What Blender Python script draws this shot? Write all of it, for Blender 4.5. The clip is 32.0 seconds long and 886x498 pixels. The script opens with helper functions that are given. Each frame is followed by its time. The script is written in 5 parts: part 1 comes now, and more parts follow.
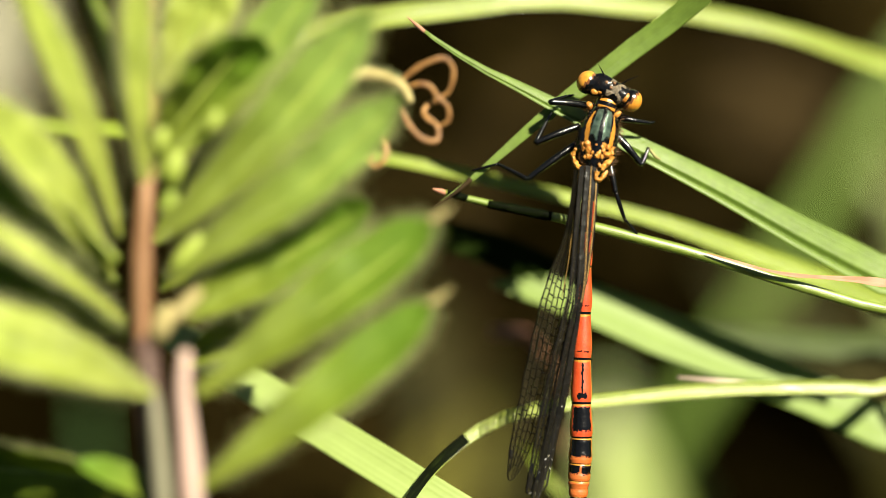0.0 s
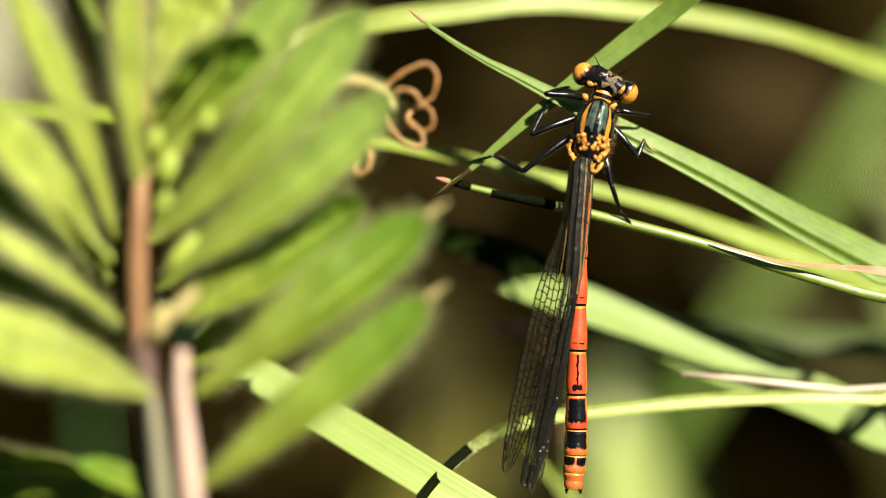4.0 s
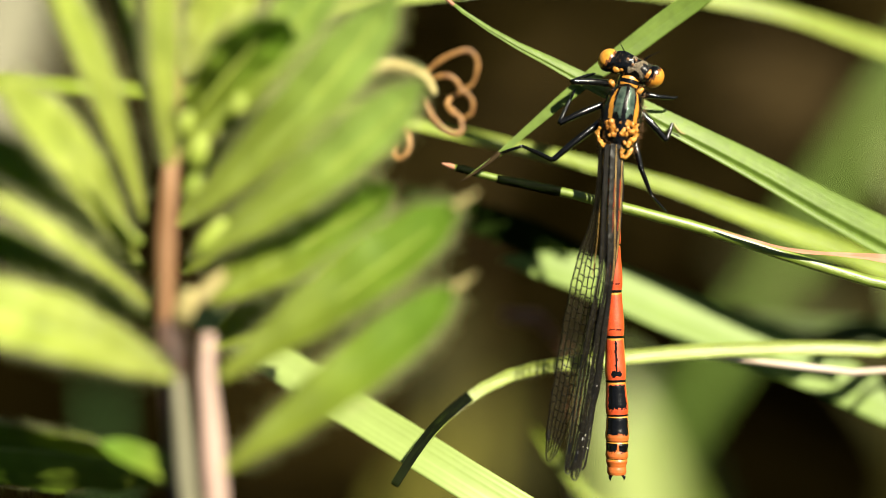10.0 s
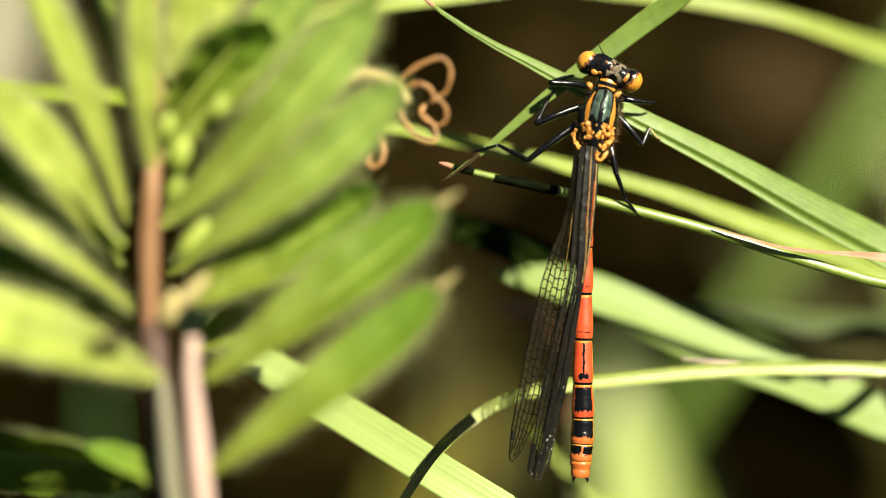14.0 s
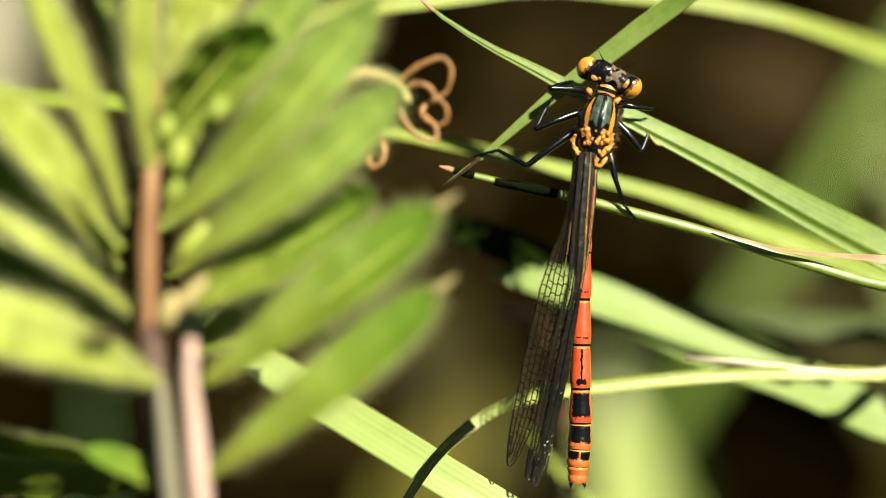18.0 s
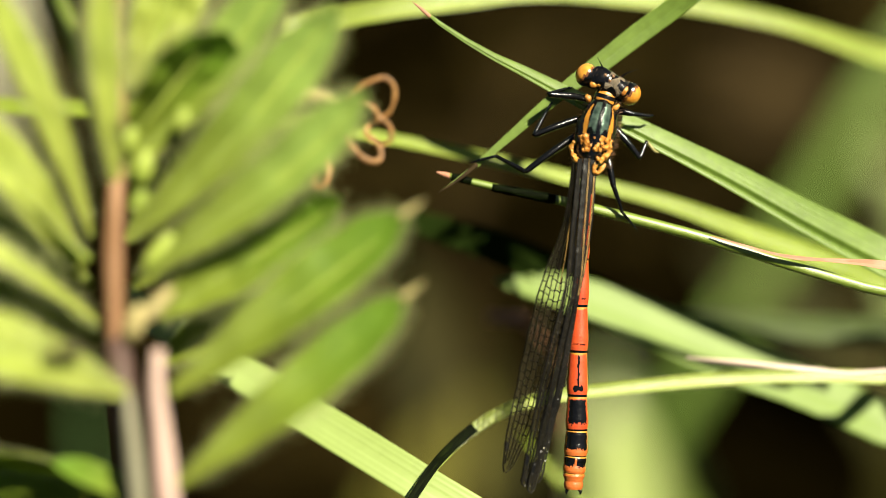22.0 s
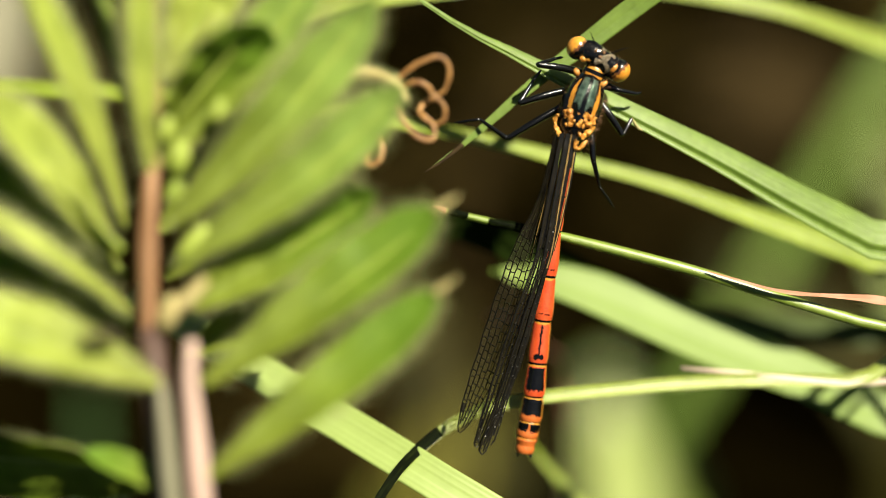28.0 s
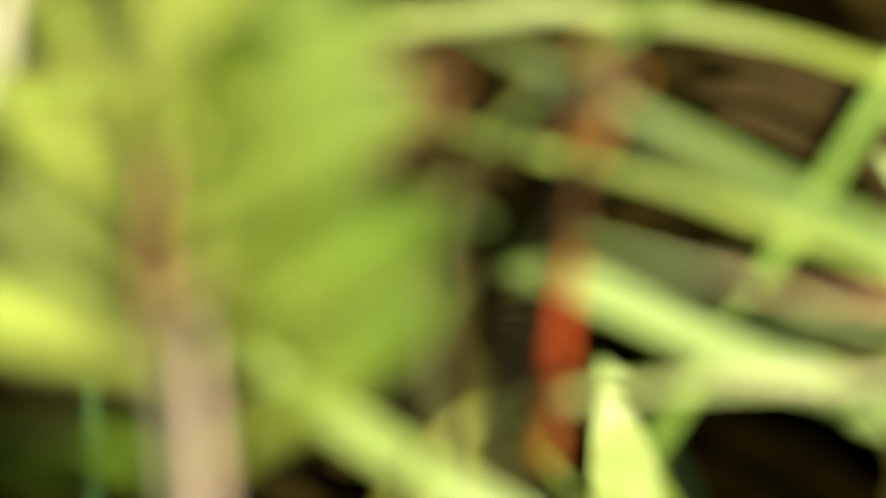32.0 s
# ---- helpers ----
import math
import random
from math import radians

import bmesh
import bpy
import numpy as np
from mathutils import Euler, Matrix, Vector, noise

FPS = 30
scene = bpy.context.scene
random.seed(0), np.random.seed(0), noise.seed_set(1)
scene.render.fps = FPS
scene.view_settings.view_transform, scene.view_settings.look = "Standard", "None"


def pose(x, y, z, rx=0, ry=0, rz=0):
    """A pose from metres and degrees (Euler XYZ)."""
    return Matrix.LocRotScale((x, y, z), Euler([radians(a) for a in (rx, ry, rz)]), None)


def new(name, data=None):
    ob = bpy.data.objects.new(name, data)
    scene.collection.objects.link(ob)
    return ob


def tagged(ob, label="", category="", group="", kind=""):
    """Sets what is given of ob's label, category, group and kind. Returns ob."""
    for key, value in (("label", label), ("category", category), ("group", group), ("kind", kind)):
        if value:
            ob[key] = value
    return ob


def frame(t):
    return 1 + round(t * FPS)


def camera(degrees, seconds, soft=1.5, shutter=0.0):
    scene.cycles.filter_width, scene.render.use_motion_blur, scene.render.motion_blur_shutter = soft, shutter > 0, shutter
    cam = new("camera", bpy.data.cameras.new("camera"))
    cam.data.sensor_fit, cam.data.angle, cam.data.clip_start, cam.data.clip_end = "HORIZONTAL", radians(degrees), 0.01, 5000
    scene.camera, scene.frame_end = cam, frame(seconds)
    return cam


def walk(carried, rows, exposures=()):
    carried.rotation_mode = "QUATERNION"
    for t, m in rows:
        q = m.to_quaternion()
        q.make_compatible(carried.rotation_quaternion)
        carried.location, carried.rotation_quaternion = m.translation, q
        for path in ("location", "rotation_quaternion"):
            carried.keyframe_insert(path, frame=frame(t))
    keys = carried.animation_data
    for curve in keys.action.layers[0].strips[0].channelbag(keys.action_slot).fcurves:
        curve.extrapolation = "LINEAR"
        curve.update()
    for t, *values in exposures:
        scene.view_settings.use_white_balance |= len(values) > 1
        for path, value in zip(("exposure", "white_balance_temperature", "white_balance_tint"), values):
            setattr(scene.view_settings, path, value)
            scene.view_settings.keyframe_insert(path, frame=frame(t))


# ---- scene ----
# A damselfly on a crossing of two sedge blades, a leafy shoot beside it, dark litter behind. Plan in millimetres:
# across (right), away (from the lens), up (square to the line of sight), in a frame that leans 35 degrees down.
LEAN = 35.0
HEIGHT = 0.30
BASE = pose(0, 0, HEIGHT, -LEAN, 0, 0)

# ---- camera ----
cam = camera(33.0, 32.0, soft=0.8)
DRIFT = [
    (0, -0.046, 0.421), (1, -0.043, 0.410), (2, -0.042, 0.384), (3, -0.040, 0.329), (4, -0.021, 0.229), (5, 0.018, 0.119),
    (6, 0.057, 0.076), (7, 0.098, 0.071), (8, 0.180, 0.031), (9, 0.326, -0.078), (10, 0.489, -0.225), (11, 0.576, -0.343),
    (12, 0.545, -0.402), (13, 0.440, -0.416), (14, 0.322, -0.410), (15, 0.216, -0.399), (16, 0.138, -0.379), (17, 0.095, -0.348),
    (18, 0.063, -0.308), (19, 0.023, -0.261), (20, -0.031, -0.213), (21, -0.101, -0.173), (22, -0.192, -0.148), (23, -0.298, -0.143),
    (24, -0.393, -0.148), (25, -0.436, -0.152), (26, -0.384, -0.146), (27, -0.254, -0.135), (28, -0.150, -0.132), (29, -0.099, -0.138),
    (30, -0.071, -0.149), (31, -0.051, -0.160), (32, -0.037, -0.167),
]

walk(cam, [(t, pose(0, 0, HEIGHT, 90 - LEAN + tilt, 0, pan)) for t, pan, tilt in DRIFT], [
    (0.0, 1.04, 6500, 10), (9.5, 1.05, 6500, 10), (14.0, 1.06, 6500, 10), (22.0, 1.0, 6500, 10), (24.0, 0.92, 6500, 10), (29.5, 0.92, 6500, 10), (30.5, 1.05, 6750, 5), (32.0, 1.16, 7150, -4)])
focus = new("focus_mark")
focus.empty_display_size = 0.002
FOCUS = [(0, 127), (29.6, 127), (30, 148), (30.5, 168), (31, 190), (31.5, 210), (32, 228)]
walk(focus, [(t, BASE @ pose(0.01, d / 1000, 0)) for t, d in FOCUS])
cam.data.dof.use_dof = True
cam.data.dof.focus_object = focus
cam.data.dof.aperture_fstop = 5.5

# ---- light ----
SUN_WAY = BASE.to_3x3() @ Vector((0.55, -1.0, 0.75)).normalized()
sun_data = bpy.data.lights.new("sun", "SUN")
sun_data.energy, sun_data.angle, sun_data.color = 5.8, radians(0.5), (1.0, 0.92, 0.71)
sun = new("sun", sun_data)
sun.matrix_world = Matrix.Translation((0, 0, 3)) @ SUN_WAY.to_track_quat("Z", "Y").to_matrix().to_4x4()
world = bpy.data.worlds.new("world")
scene.world = world
world.use_nodes = True
sky = world.node_tree.nodes.new("ShaderNodeTexSky")
sky.sky_type, sky.sun_disc = "NISHITA", False
sky.sun_elevation, sky.sun_rotation = math.asin(SUN_WAY.z), math.atan2(SUN_WAY.x, SUN_WAY.y)
world.node_tree.links.new(sky.outputs[0], world.node_tree.nodes["Background"].inputs[0])
world.node_tree.nodes["Background"].inputs[1].default_value = 0.02


# ---- materials ----
def nodes_of(name):
    mat = bpy.data.materials.new(name)
    mat.use_nodes = True
    tree = mat.node_tree
    return mat, tree, tree.nodes["Principled BSDF"], tree.nodes["Material Output"]


def add(tree, kind, **inputs):
    node = tree.nodes.new(kind)
    for key, value in inputs.items():
        node.inputs[key.replace("_", " ")].default_value = value
    return node


def ramp(tree, source, *stops):
    node = tree.nodes.new("ShaderNodeValToRGB")
    while len(node.color_ramp.elements) < len(stops):
        node.color_ramp.elements.new(0.5)
    for element, (at, colour) in zip(node.color_ramp.elements, stops):
        element.position, element.color = at, (*colour, 1)
    tree.links.new(source, node.inputs[0])
    return node.outputs[0]


def blend(tree, factor, a, b, how="MIX"):
    node = tree.nodes.new("ShaderNodeMix")
    node.data_type, node.blend_type = "RGBA", how
    for socket, value in ((node.inputs[0], factor), (node.inputs[6], a), (node.inputs[7], b)):
        if isinstance(value, bpy.types.NodeSocket):
            tree.links.new(value, socket)
        else:
            socket.default_value = value if isinstance(value, (int, float)) else (*value, 1)
    return node.outputs[2]


def noise_of(tree, coords, scale, detail=3.0, stretch=None):
    node = add(tree, "ShaderNodeTexNoise", Scale=scale, Detail=detail)
    if stretch:
        mapping = add(tree, "ShaderNodeMapping", Scale=stretch)
        tree.links.new(coords, mapping.inputs[0])
        coords = mapping.outputs[0]
    tree.links.new(coords, node.inputs["Vector"])
    return node.outputs[0]


def relief(tree, shader, height, strength, distance):
    node = add(tree, "ShaderNodeBump", Strength=strength, Distance=distance)
    tree.links.new(height, node.inputs["Height"])
    tree.links.new(node.outputs[0], shader.inputs["Normal"])
    return node


def leafy(name, dark, mid, light, through_colour, rough=0.42, sheen=0.5, glow=0.4, stripes=16.0, veins=False, tip=None, grain=1.0):
    """Living leaf or blade: stripes along it, blotches, a gloss coat and light that comes through."""
    mat, tree, shader, out = nodes_of(name)
    link = tree.links.new
    uv = tree.nodes.new("ShaderNodeUVMap").outputs[0]
    place = tree.nodes.new("ShaderNodeTexCoord").outputs["Object"]
    fine = noise_of(tree, uv, 1.0, 4.0, (stripes, 1.2, 1.0))
    wide = noise_of(tree, place, 120.0, 3.0)
    speck = noise_of(tree, place, 1500.0, 3.0)
    patch = noise_of(tree, place, 420.0, 4.0)
    colour = ramp(tree, fine, (0.3, dark), (0.52, mid), (0.72, light))
    colour = blend(tree, 0.45, colour, ramp(tree, wide, (0.3, dark), (0.55, mid), (0.75, light)))
    colour = blend(tree, 0.22 * grain, colour, ramp(tree, speck, (0.35, (0.25, 0.25, 0.2)), (0.6, (1, 1, 1))), "MULTIPLY")
    colour = blend(tree, 0.6 if veins else 0.2 * grain, colour, ramp(tree, patch, (0.36, (0.40, 0.45, 0.36)), (0.60, (1, 1, 1))), "MULTIPLY")
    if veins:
        # Olive leaf foot, darkened in colour for the shade among the leaves.
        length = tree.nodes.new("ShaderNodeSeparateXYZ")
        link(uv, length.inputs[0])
        foot_shade = add(tree, "ShaderNodeMapRange")
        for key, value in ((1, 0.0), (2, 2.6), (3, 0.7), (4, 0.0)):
            foot_shade.inputs[key].default_value = value
        link(length.outputs[1], foot_shade.inputs[0])
        colour = blend(tree, foot_shade.outputs[0], colour, (0.15, 0.155, 0.018))
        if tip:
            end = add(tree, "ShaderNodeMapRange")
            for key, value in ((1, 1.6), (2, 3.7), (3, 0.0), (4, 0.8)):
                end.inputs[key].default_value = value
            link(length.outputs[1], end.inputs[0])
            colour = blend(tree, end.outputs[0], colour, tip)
        wave = add(tree, "ShaderNodeTexWave", Scale=9.0, Distortion=1.6, Detail=2.0)
        turn = add(tree, "ShaderNodeMapping", Scale=(0.35, 1.0, 1.0), Rotation=(0, 0, 0.9))
        link(uv, turn.inputs[0])
        link(turn.outputs[0], wave.inputs["Vector"])
        colour = blend(tree, 0.18, colour, ramp(tree, wave.outputs[1], (0.1, light), (0.4, mid)))
    link(colour, shader.inputs["Base Color"])
    shader.inputs["Roughness"].default_value = rough
    shader.inputs["Specular IOR Level"].default_value = sheen
    relief(tree, shader, fine, 0.35 * grain, 0.0002)
    pass_through = tree.nodes.new("ShaderNodeBsdfTranslucent")
    link(blend(tree, 0.55, through_colour, colour), pass_through.inputs[0])
    mix = tree.nodes.new("ShaderNodeMixShader")
    mix.inputs[0].default_value = glow
    link(shader.outputs[0], mix.inputs[1])
    link(pass_through.outputs[0], mix.inputs[2])
    link(mix.outputs[0], out.inputs[0])
    return mat


def plain(name, dark, light, rough=0.6, scale=300.0, stretch=None, metal=0.0, gloss=0.5, bump=0.4, depth=0.0002, coat=0.0):
    """Two colours in grain at two scales, with fine relief."""
    mat, tree, shader, out = nodes_of(name)
    place = tree.nodes.new("ShaderNodeTexCoord").outputs["Object"]
    grain = noise_of(tree, place, scale, 4.0, stretch)
    wide = noise_of(tree, place, scale * 0.17, 2.0)
    colour = blend(tree, 0.35, ramp(tree, grain, (0.32, dark), (0.68, light)), ramp(tree, wide, (0.35, dark), (0.65, light)))
    tree.links.new(colour, shader.inputs["Base Color"])
    shader.inputs["Roughness"].default_value = rough
    shader.inputs["Metallic"].default_value = metal
    shader.inputs["Specular IOR Level"].default_value = gloss
    shader.inputs["Coat Weight"].default_value = coat
    shader.inputs["Coat Roughness"].default_value = 0.25
    relief(tree, shader, grain, bump, depth)
    return mat


SEDGE = leafy("sedge_green", (0.135, 0.22, 0.028), (0.175, 0.27, 0.040), (0.225, 0.325, 0.062), (0.36, 0.50, 0.05), 0.42, 0.5, 0.30, 26.0)
SEDGE_PALE = leafy("sedge_pale", (0.19, 0.27, 0.018), (0.28, 0.37, 0.035), (0.40, 0.50, 0.08), (0.42, 0.53, 0.05), 0.38, 0.5, 0.28)
SEDGE_SOFT = leafy("sedge_soft", (0.20, 0.29, 0.032), (0.265, 0.37, 0.06), (0.35, 0.455, 0.10), (0.40, 0.54, 0.08), 0.45, 0.45, 0.32)
SEDGE_BROAD = leafy("sedge_broad", (0.165, 0.255, 0.032), (0.195, 0.295, 0.042), (0.235, 0.34, 0.06), (0.34, 0.48, 0.07), 0.5, 0.4, 0.30, 5.0, grain=0.3)
# Near-black green that stands in for cast shade on the broad blade.
SEDGE_SHADED = leafy("sedge_shaded", (0.006, 0.011, 0.002), (0.010, 0.018, 0.003), (0.018, 0.030, 0.006), (0.014, 0.022, 0.004), 0.7, 0.0, 0.1, 5.0)
SEDGE_DEAD = leafy("sedge_dead", (0.018, 0.012, 0.0042), (0.036, 0.024, 0.0085), (0.062, 0.042, 0.015), (0.05, 0.034, 0.01), 0.8, 0.05, 0.15, 8.0)
SEDGE_TEAL = leafy("sedge_teal", (0.035, 0.075, 0.024), (0.055, 0.11, 0.036), (0.08, 0.15, 0.05), (0.08, 0.15, 0.045), 0.6, 0.1, 0.3)
SEDGE_WAN = leafy("sedge_wan", (0.34, 0.42, 0.11), (0.43, 0.51, 0.17), (0.53, 0.60, 0.25), (0.5, 0.6, 0.16), 0.45, 0.5, 0.3)
SEDGE_MINT = leafy("sedge_mint", (0.31, 0.41, 0.105), (0.34, 0.445, 0.125), (0.38, 0.485, 0.155), (0.42, 0.54, 0.11), 0.42, 0.7, 0.30, 5.0, grain=0.25)
# Sedge green dimmed in colour to give the shade inside the clump.
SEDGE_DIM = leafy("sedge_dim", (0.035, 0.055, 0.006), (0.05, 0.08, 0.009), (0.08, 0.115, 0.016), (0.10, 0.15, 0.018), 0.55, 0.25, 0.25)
SEDGE_GLOSS = leafy("sedge_gloss", (0.24, 0.32, 0.035), (0.31, 0.39, 0.06), (0.40, 0.48, 0.11), (0.40, 0.49, 0.05), 0.34, 1.0, 0.22)
SEDGE_YELLOW = leafy("sedge_yellowed", (0.11, 0.105, 0.014), (0.17, 0.16, 0.024), (0.24, 0.22, 0.04), (0.2, 0.2, 0.03), 0.6, 0.2, 0.25)
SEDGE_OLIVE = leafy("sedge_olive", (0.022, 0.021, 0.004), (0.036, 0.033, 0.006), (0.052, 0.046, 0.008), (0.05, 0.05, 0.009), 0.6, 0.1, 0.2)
# Blackened stalk stretches, and painted shade on the arching blade's end.
SEDGE_DARK = leafy("sedge_blackened_and_shaded", (0.001, 0.002, 0.0005), (0.003, 0.005, 0.001), (0.022, 0.034, 0.006), (0.005, 0.008, 0.0015), 0.6, 0.03, 0.06)
SEDGE_FAR = leafy("sedge_bluish", (0.11, 0.18, 0.028), (0.165, 0.26, 0.046), (0.23, 0.34, 0.07), (0.23, 0.36, 0.07), 0.55, 0.2, 0.3)
CULM = leafy("culm_green", (0.13, 0.20, 0.02), (0.22, 0.31, 0.04), (0.37, 0.45, 0.12), (0.32, 0.42, 0.06), 0.40, 0.8, 0.12, 7.0)
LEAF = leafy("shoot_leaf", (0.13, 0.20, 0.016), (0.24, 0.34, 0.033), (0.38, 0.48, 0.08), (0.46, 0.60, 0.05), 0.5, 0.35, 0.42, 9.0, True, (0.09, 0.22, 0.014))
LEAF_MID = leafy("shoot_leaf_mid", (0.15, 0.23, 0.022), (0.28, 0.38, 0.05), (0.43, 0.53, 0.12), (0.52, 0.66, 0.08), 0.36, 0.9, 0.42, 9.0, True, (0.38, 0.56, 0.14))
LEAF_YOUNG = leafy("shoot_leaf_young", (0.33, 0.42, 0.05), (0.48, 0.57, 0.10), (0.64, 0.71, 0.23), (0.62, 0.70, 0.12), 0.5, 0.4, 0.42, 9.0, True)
BUD = plain("bud", (0.18, 0.25, 0.022), (0.34, 0.41, 0.07), 0.6, 700.0)
BARK = plain("young_bark", (0.15, 0.068, 0.028), (0.34, 0.185, 0.085), 0.6, 500.0, (1, 1, 0.2))
BARK_DARK = plain("dark_bark", (0.035, 0.018, 0.014), (0.11, 0.06, 0.045), 0.65, 500.0, (1, 1, 0.25))
ASH = plain("ashen_bark", (0.15, 0.14, 0.085), (0.33, 0.32, 0.22), 0.6, 420.0, (1, 1, 0.15))
PITH = plain("peeled_stalk", (0.30, 0.185, 0.15), (0.54, 0.39, 0.33), 0.5, 420.0, (1, 1, 0.15))
STALE = plain("stale_point", (0.20, 0.17, 0.05), (0.38, 0.33, 0.13), 0.6, 700.0)
CREAM = plain("downy_stalk", (0.22, 0.18, 0.065), (0.46, 0.39, 0.18), 0.8, 1300.0, gloss=0.2, bump=0.8)
TENDRIL = plain("dry_tendril", (0.10, 0.036, 0.009), (0.44, 0.23, 0.07), 0.5, 1400.0, bump=0.8)
# Brown of the withered tip, with the shade on it painted in too.
WITHERED = plain("withered_tip", (0.018, 0.011, 0.005), (0.06, 0.04, 0.016), 0.8, 900.0, gloss=0.1)
DRY = plain("dry_sheath", (0.32, 0.13, 0.07), (0.52, 0.27, 0.18), 0.6, 500.0, (1, 1, 0.2), gloss=0.2)
STRAW = plain("straw", (0.40, 0.30, 0.22), (0.70, 0.58, 0.48), 0.45, 500.0, (0.2, 1, 1))
HAIR = leafy("leaf_hair", (0.60, 0.64, 0.28), (0.72, 0.75, 0.38), (0.82, 0.84, 0.5), (0.78, 0.82, 0.40), 0.4, 0.6, 0.5)
# Soil and litter far darkened: shade from the plants is put into their colour.
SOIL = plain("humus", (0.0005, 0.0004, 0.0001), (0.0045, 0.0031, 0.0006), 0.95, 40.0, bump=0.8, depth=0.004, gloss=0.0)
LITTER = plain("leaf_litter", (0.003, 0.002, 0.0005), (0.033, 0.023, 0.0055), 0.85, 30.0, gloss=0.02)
RED = plain("red_cuticle", (0.42, 0.036, 0.008), (0.58, 0.085, 0.018), 0.36, 6500.0, gloss=0.7, bump=0.22, depth=0.00015, coat=0.3)
RED_PALE = plain("orange_cuticle", (0.42, 0.085, 0.012), (0.54, 0.15, 0.03), 0.36, 6500.0, gloss=0.7, bump=0.22, depth=0.00015, coat=0.3)
YELLOW = plain("yellow_cuticle", (0.42, 0.16, 0.012), (0.58, 0.27, 0.03), 0.38, 4200.0, gloss=0.7, bump=0.35, depth=0.00018, coat=0.3)
HINGE = plain("hinge_cuticle", (0.28, 0.085, 0.010), (0.66, 0.32, 0.05), 0.4, 3000.0, gloss=0.5, bump=0.6, depth=0.0002)
BLACK = plain("black_cuticle", (0.001, 0.001, 0.001), (0.004, 0.004, 0.004), 0.2, 5200.0, gloss=0.5, bump=0.3, depth=0.00012, coat=0.1)
BRONZE = plain("bronze_cuticle", (0.03, 0.07, 0.05), (0.24, 0.34, 0.26), 0.33, 2600.0, metal=0.7, gloss=0.7, bump=0.6, depth=0.0002, coat=0.2)
EYE = plain("eye_orange", (0.46, 0.17, 0.014), (0.66, 0.31, 0.04), 0.22, 2500.0, gloss=0.7, bump=0.2, depth=0.00005, coat=0.5)
EYE_TOP = plain("eye_brown", (0.05, 0.018, 0.005), (0.22, 0.08, 0.02), 0.2, 2500.0, gloss=0.8, bump=0.2, depth=0.00005, coat=0.6)
GRAIN = plain("grainy_cuticle", (0.004, 0.004, 0.004), (0.26, 0.20, 0.12), 0.45, 5200.0, gloss=0.6, bump=0.9, depth=0.0003)
AMBER = plain("amber_vein", (0.20, 0.11, 0.03), (0.52, 0.34, 0.12), 0.3, 1500.0)
BROWN = plain("brown_cuticle", (0.12, 0.05, 0.02), (0.30, 0.16, 0.08), 0.4, 1500.0)
ANT = plain("ant_cuticle", (0.010, 0.006, 0.004), (0.05, 0.025, 0.012), 0.4, 1500.0)
VEIN = plain("wing_vein", (0.001, 0.001, 0.0005), (0.010, 0.008, 0.005), 0.3, 1200.0, gloss=0.4)


def film_of_wing():
    mat, tree, shader, out = nodes_of("wing_film")
    place = tree.nodes.new("ShaderNodeTexCoord").outputs["Object"]
    tint = ramp(tree, noise_of(tree, place, 400.0), (0.3, (0.16, 0.14, 0.08)), (0.7, (0.34, 0.30, 0.19)))
    tree.links.new(tint, shader.inputs["Base Color"])
    shader.inputs["Roughness"].default_value = 0.4
    shader.inputs["Specular IOR Level"].default_value = 0.2
    clear = tree.nodes.new("ShaderNodeBsdfTransparent")
    clear.inputs[0].default_value = (0.84, 0.83, 0.74, 1)
    mix = tree.nodes.new("ShaderNodeMixShader")
    mix.inputs[0].default_value = 0.035
    tree.links.new(clear.outputs[0], mix.inputs[1])
    tree.links.new(shader.outputs[0], mix.inputs[2])
    tree.links.new(mix.outputs[0], out.inputs[0])
    return mat


FILM = film_of_wing()


# ---- mesh helpers ----
def mm(p):
    return Vector(p) * 0.001


def link_mesh(name, verts, faces, mats, uvs=None, picks=None, smooth=True):
    me = bpy.data.meshes.new(name)
    me.from_pydata([tuple(v) for v in verts], [], faces)
    for mat in mats if isinstance(mats, (list, tuple)) else [mats]:
        me.materials.append(mat)
    if uvs:
        layer = me.uv_layers.new(name="UVMap")
        flat = [0.0] * (2 * len(me.loops))
        for i, loop in enumerate(me.loops):
            flat[2 * i:2 * i + 2] = uvs[loop.vertex_index]
        layer.data.foreach_set("uv", flat)
    if picks:
        me.polygons.foreach_set("material_index", picks)
    me.polygons.foreach_set("use_smooth", [smooth] * len(me.polygons))
    me.update()
    return me


def thing(name, where, label, category, group="", mesh=None, kind=""):
    """A top-level thing (a mesh, or an Empty at its base) in the leaning frame."""
    ob = new(name, mesh)
    ob.matrix_basis = BASE @ Matrix.Translation(mm(where))
    if mesh is None:
        ob.empty_display_size = 0.003
    return tagged(ob, label, category, group, kind)


def part(name, mesh, parent, label=""):
    ob = new(name, mesh)
    ob.parent = parent
    return tagged(ob, label)


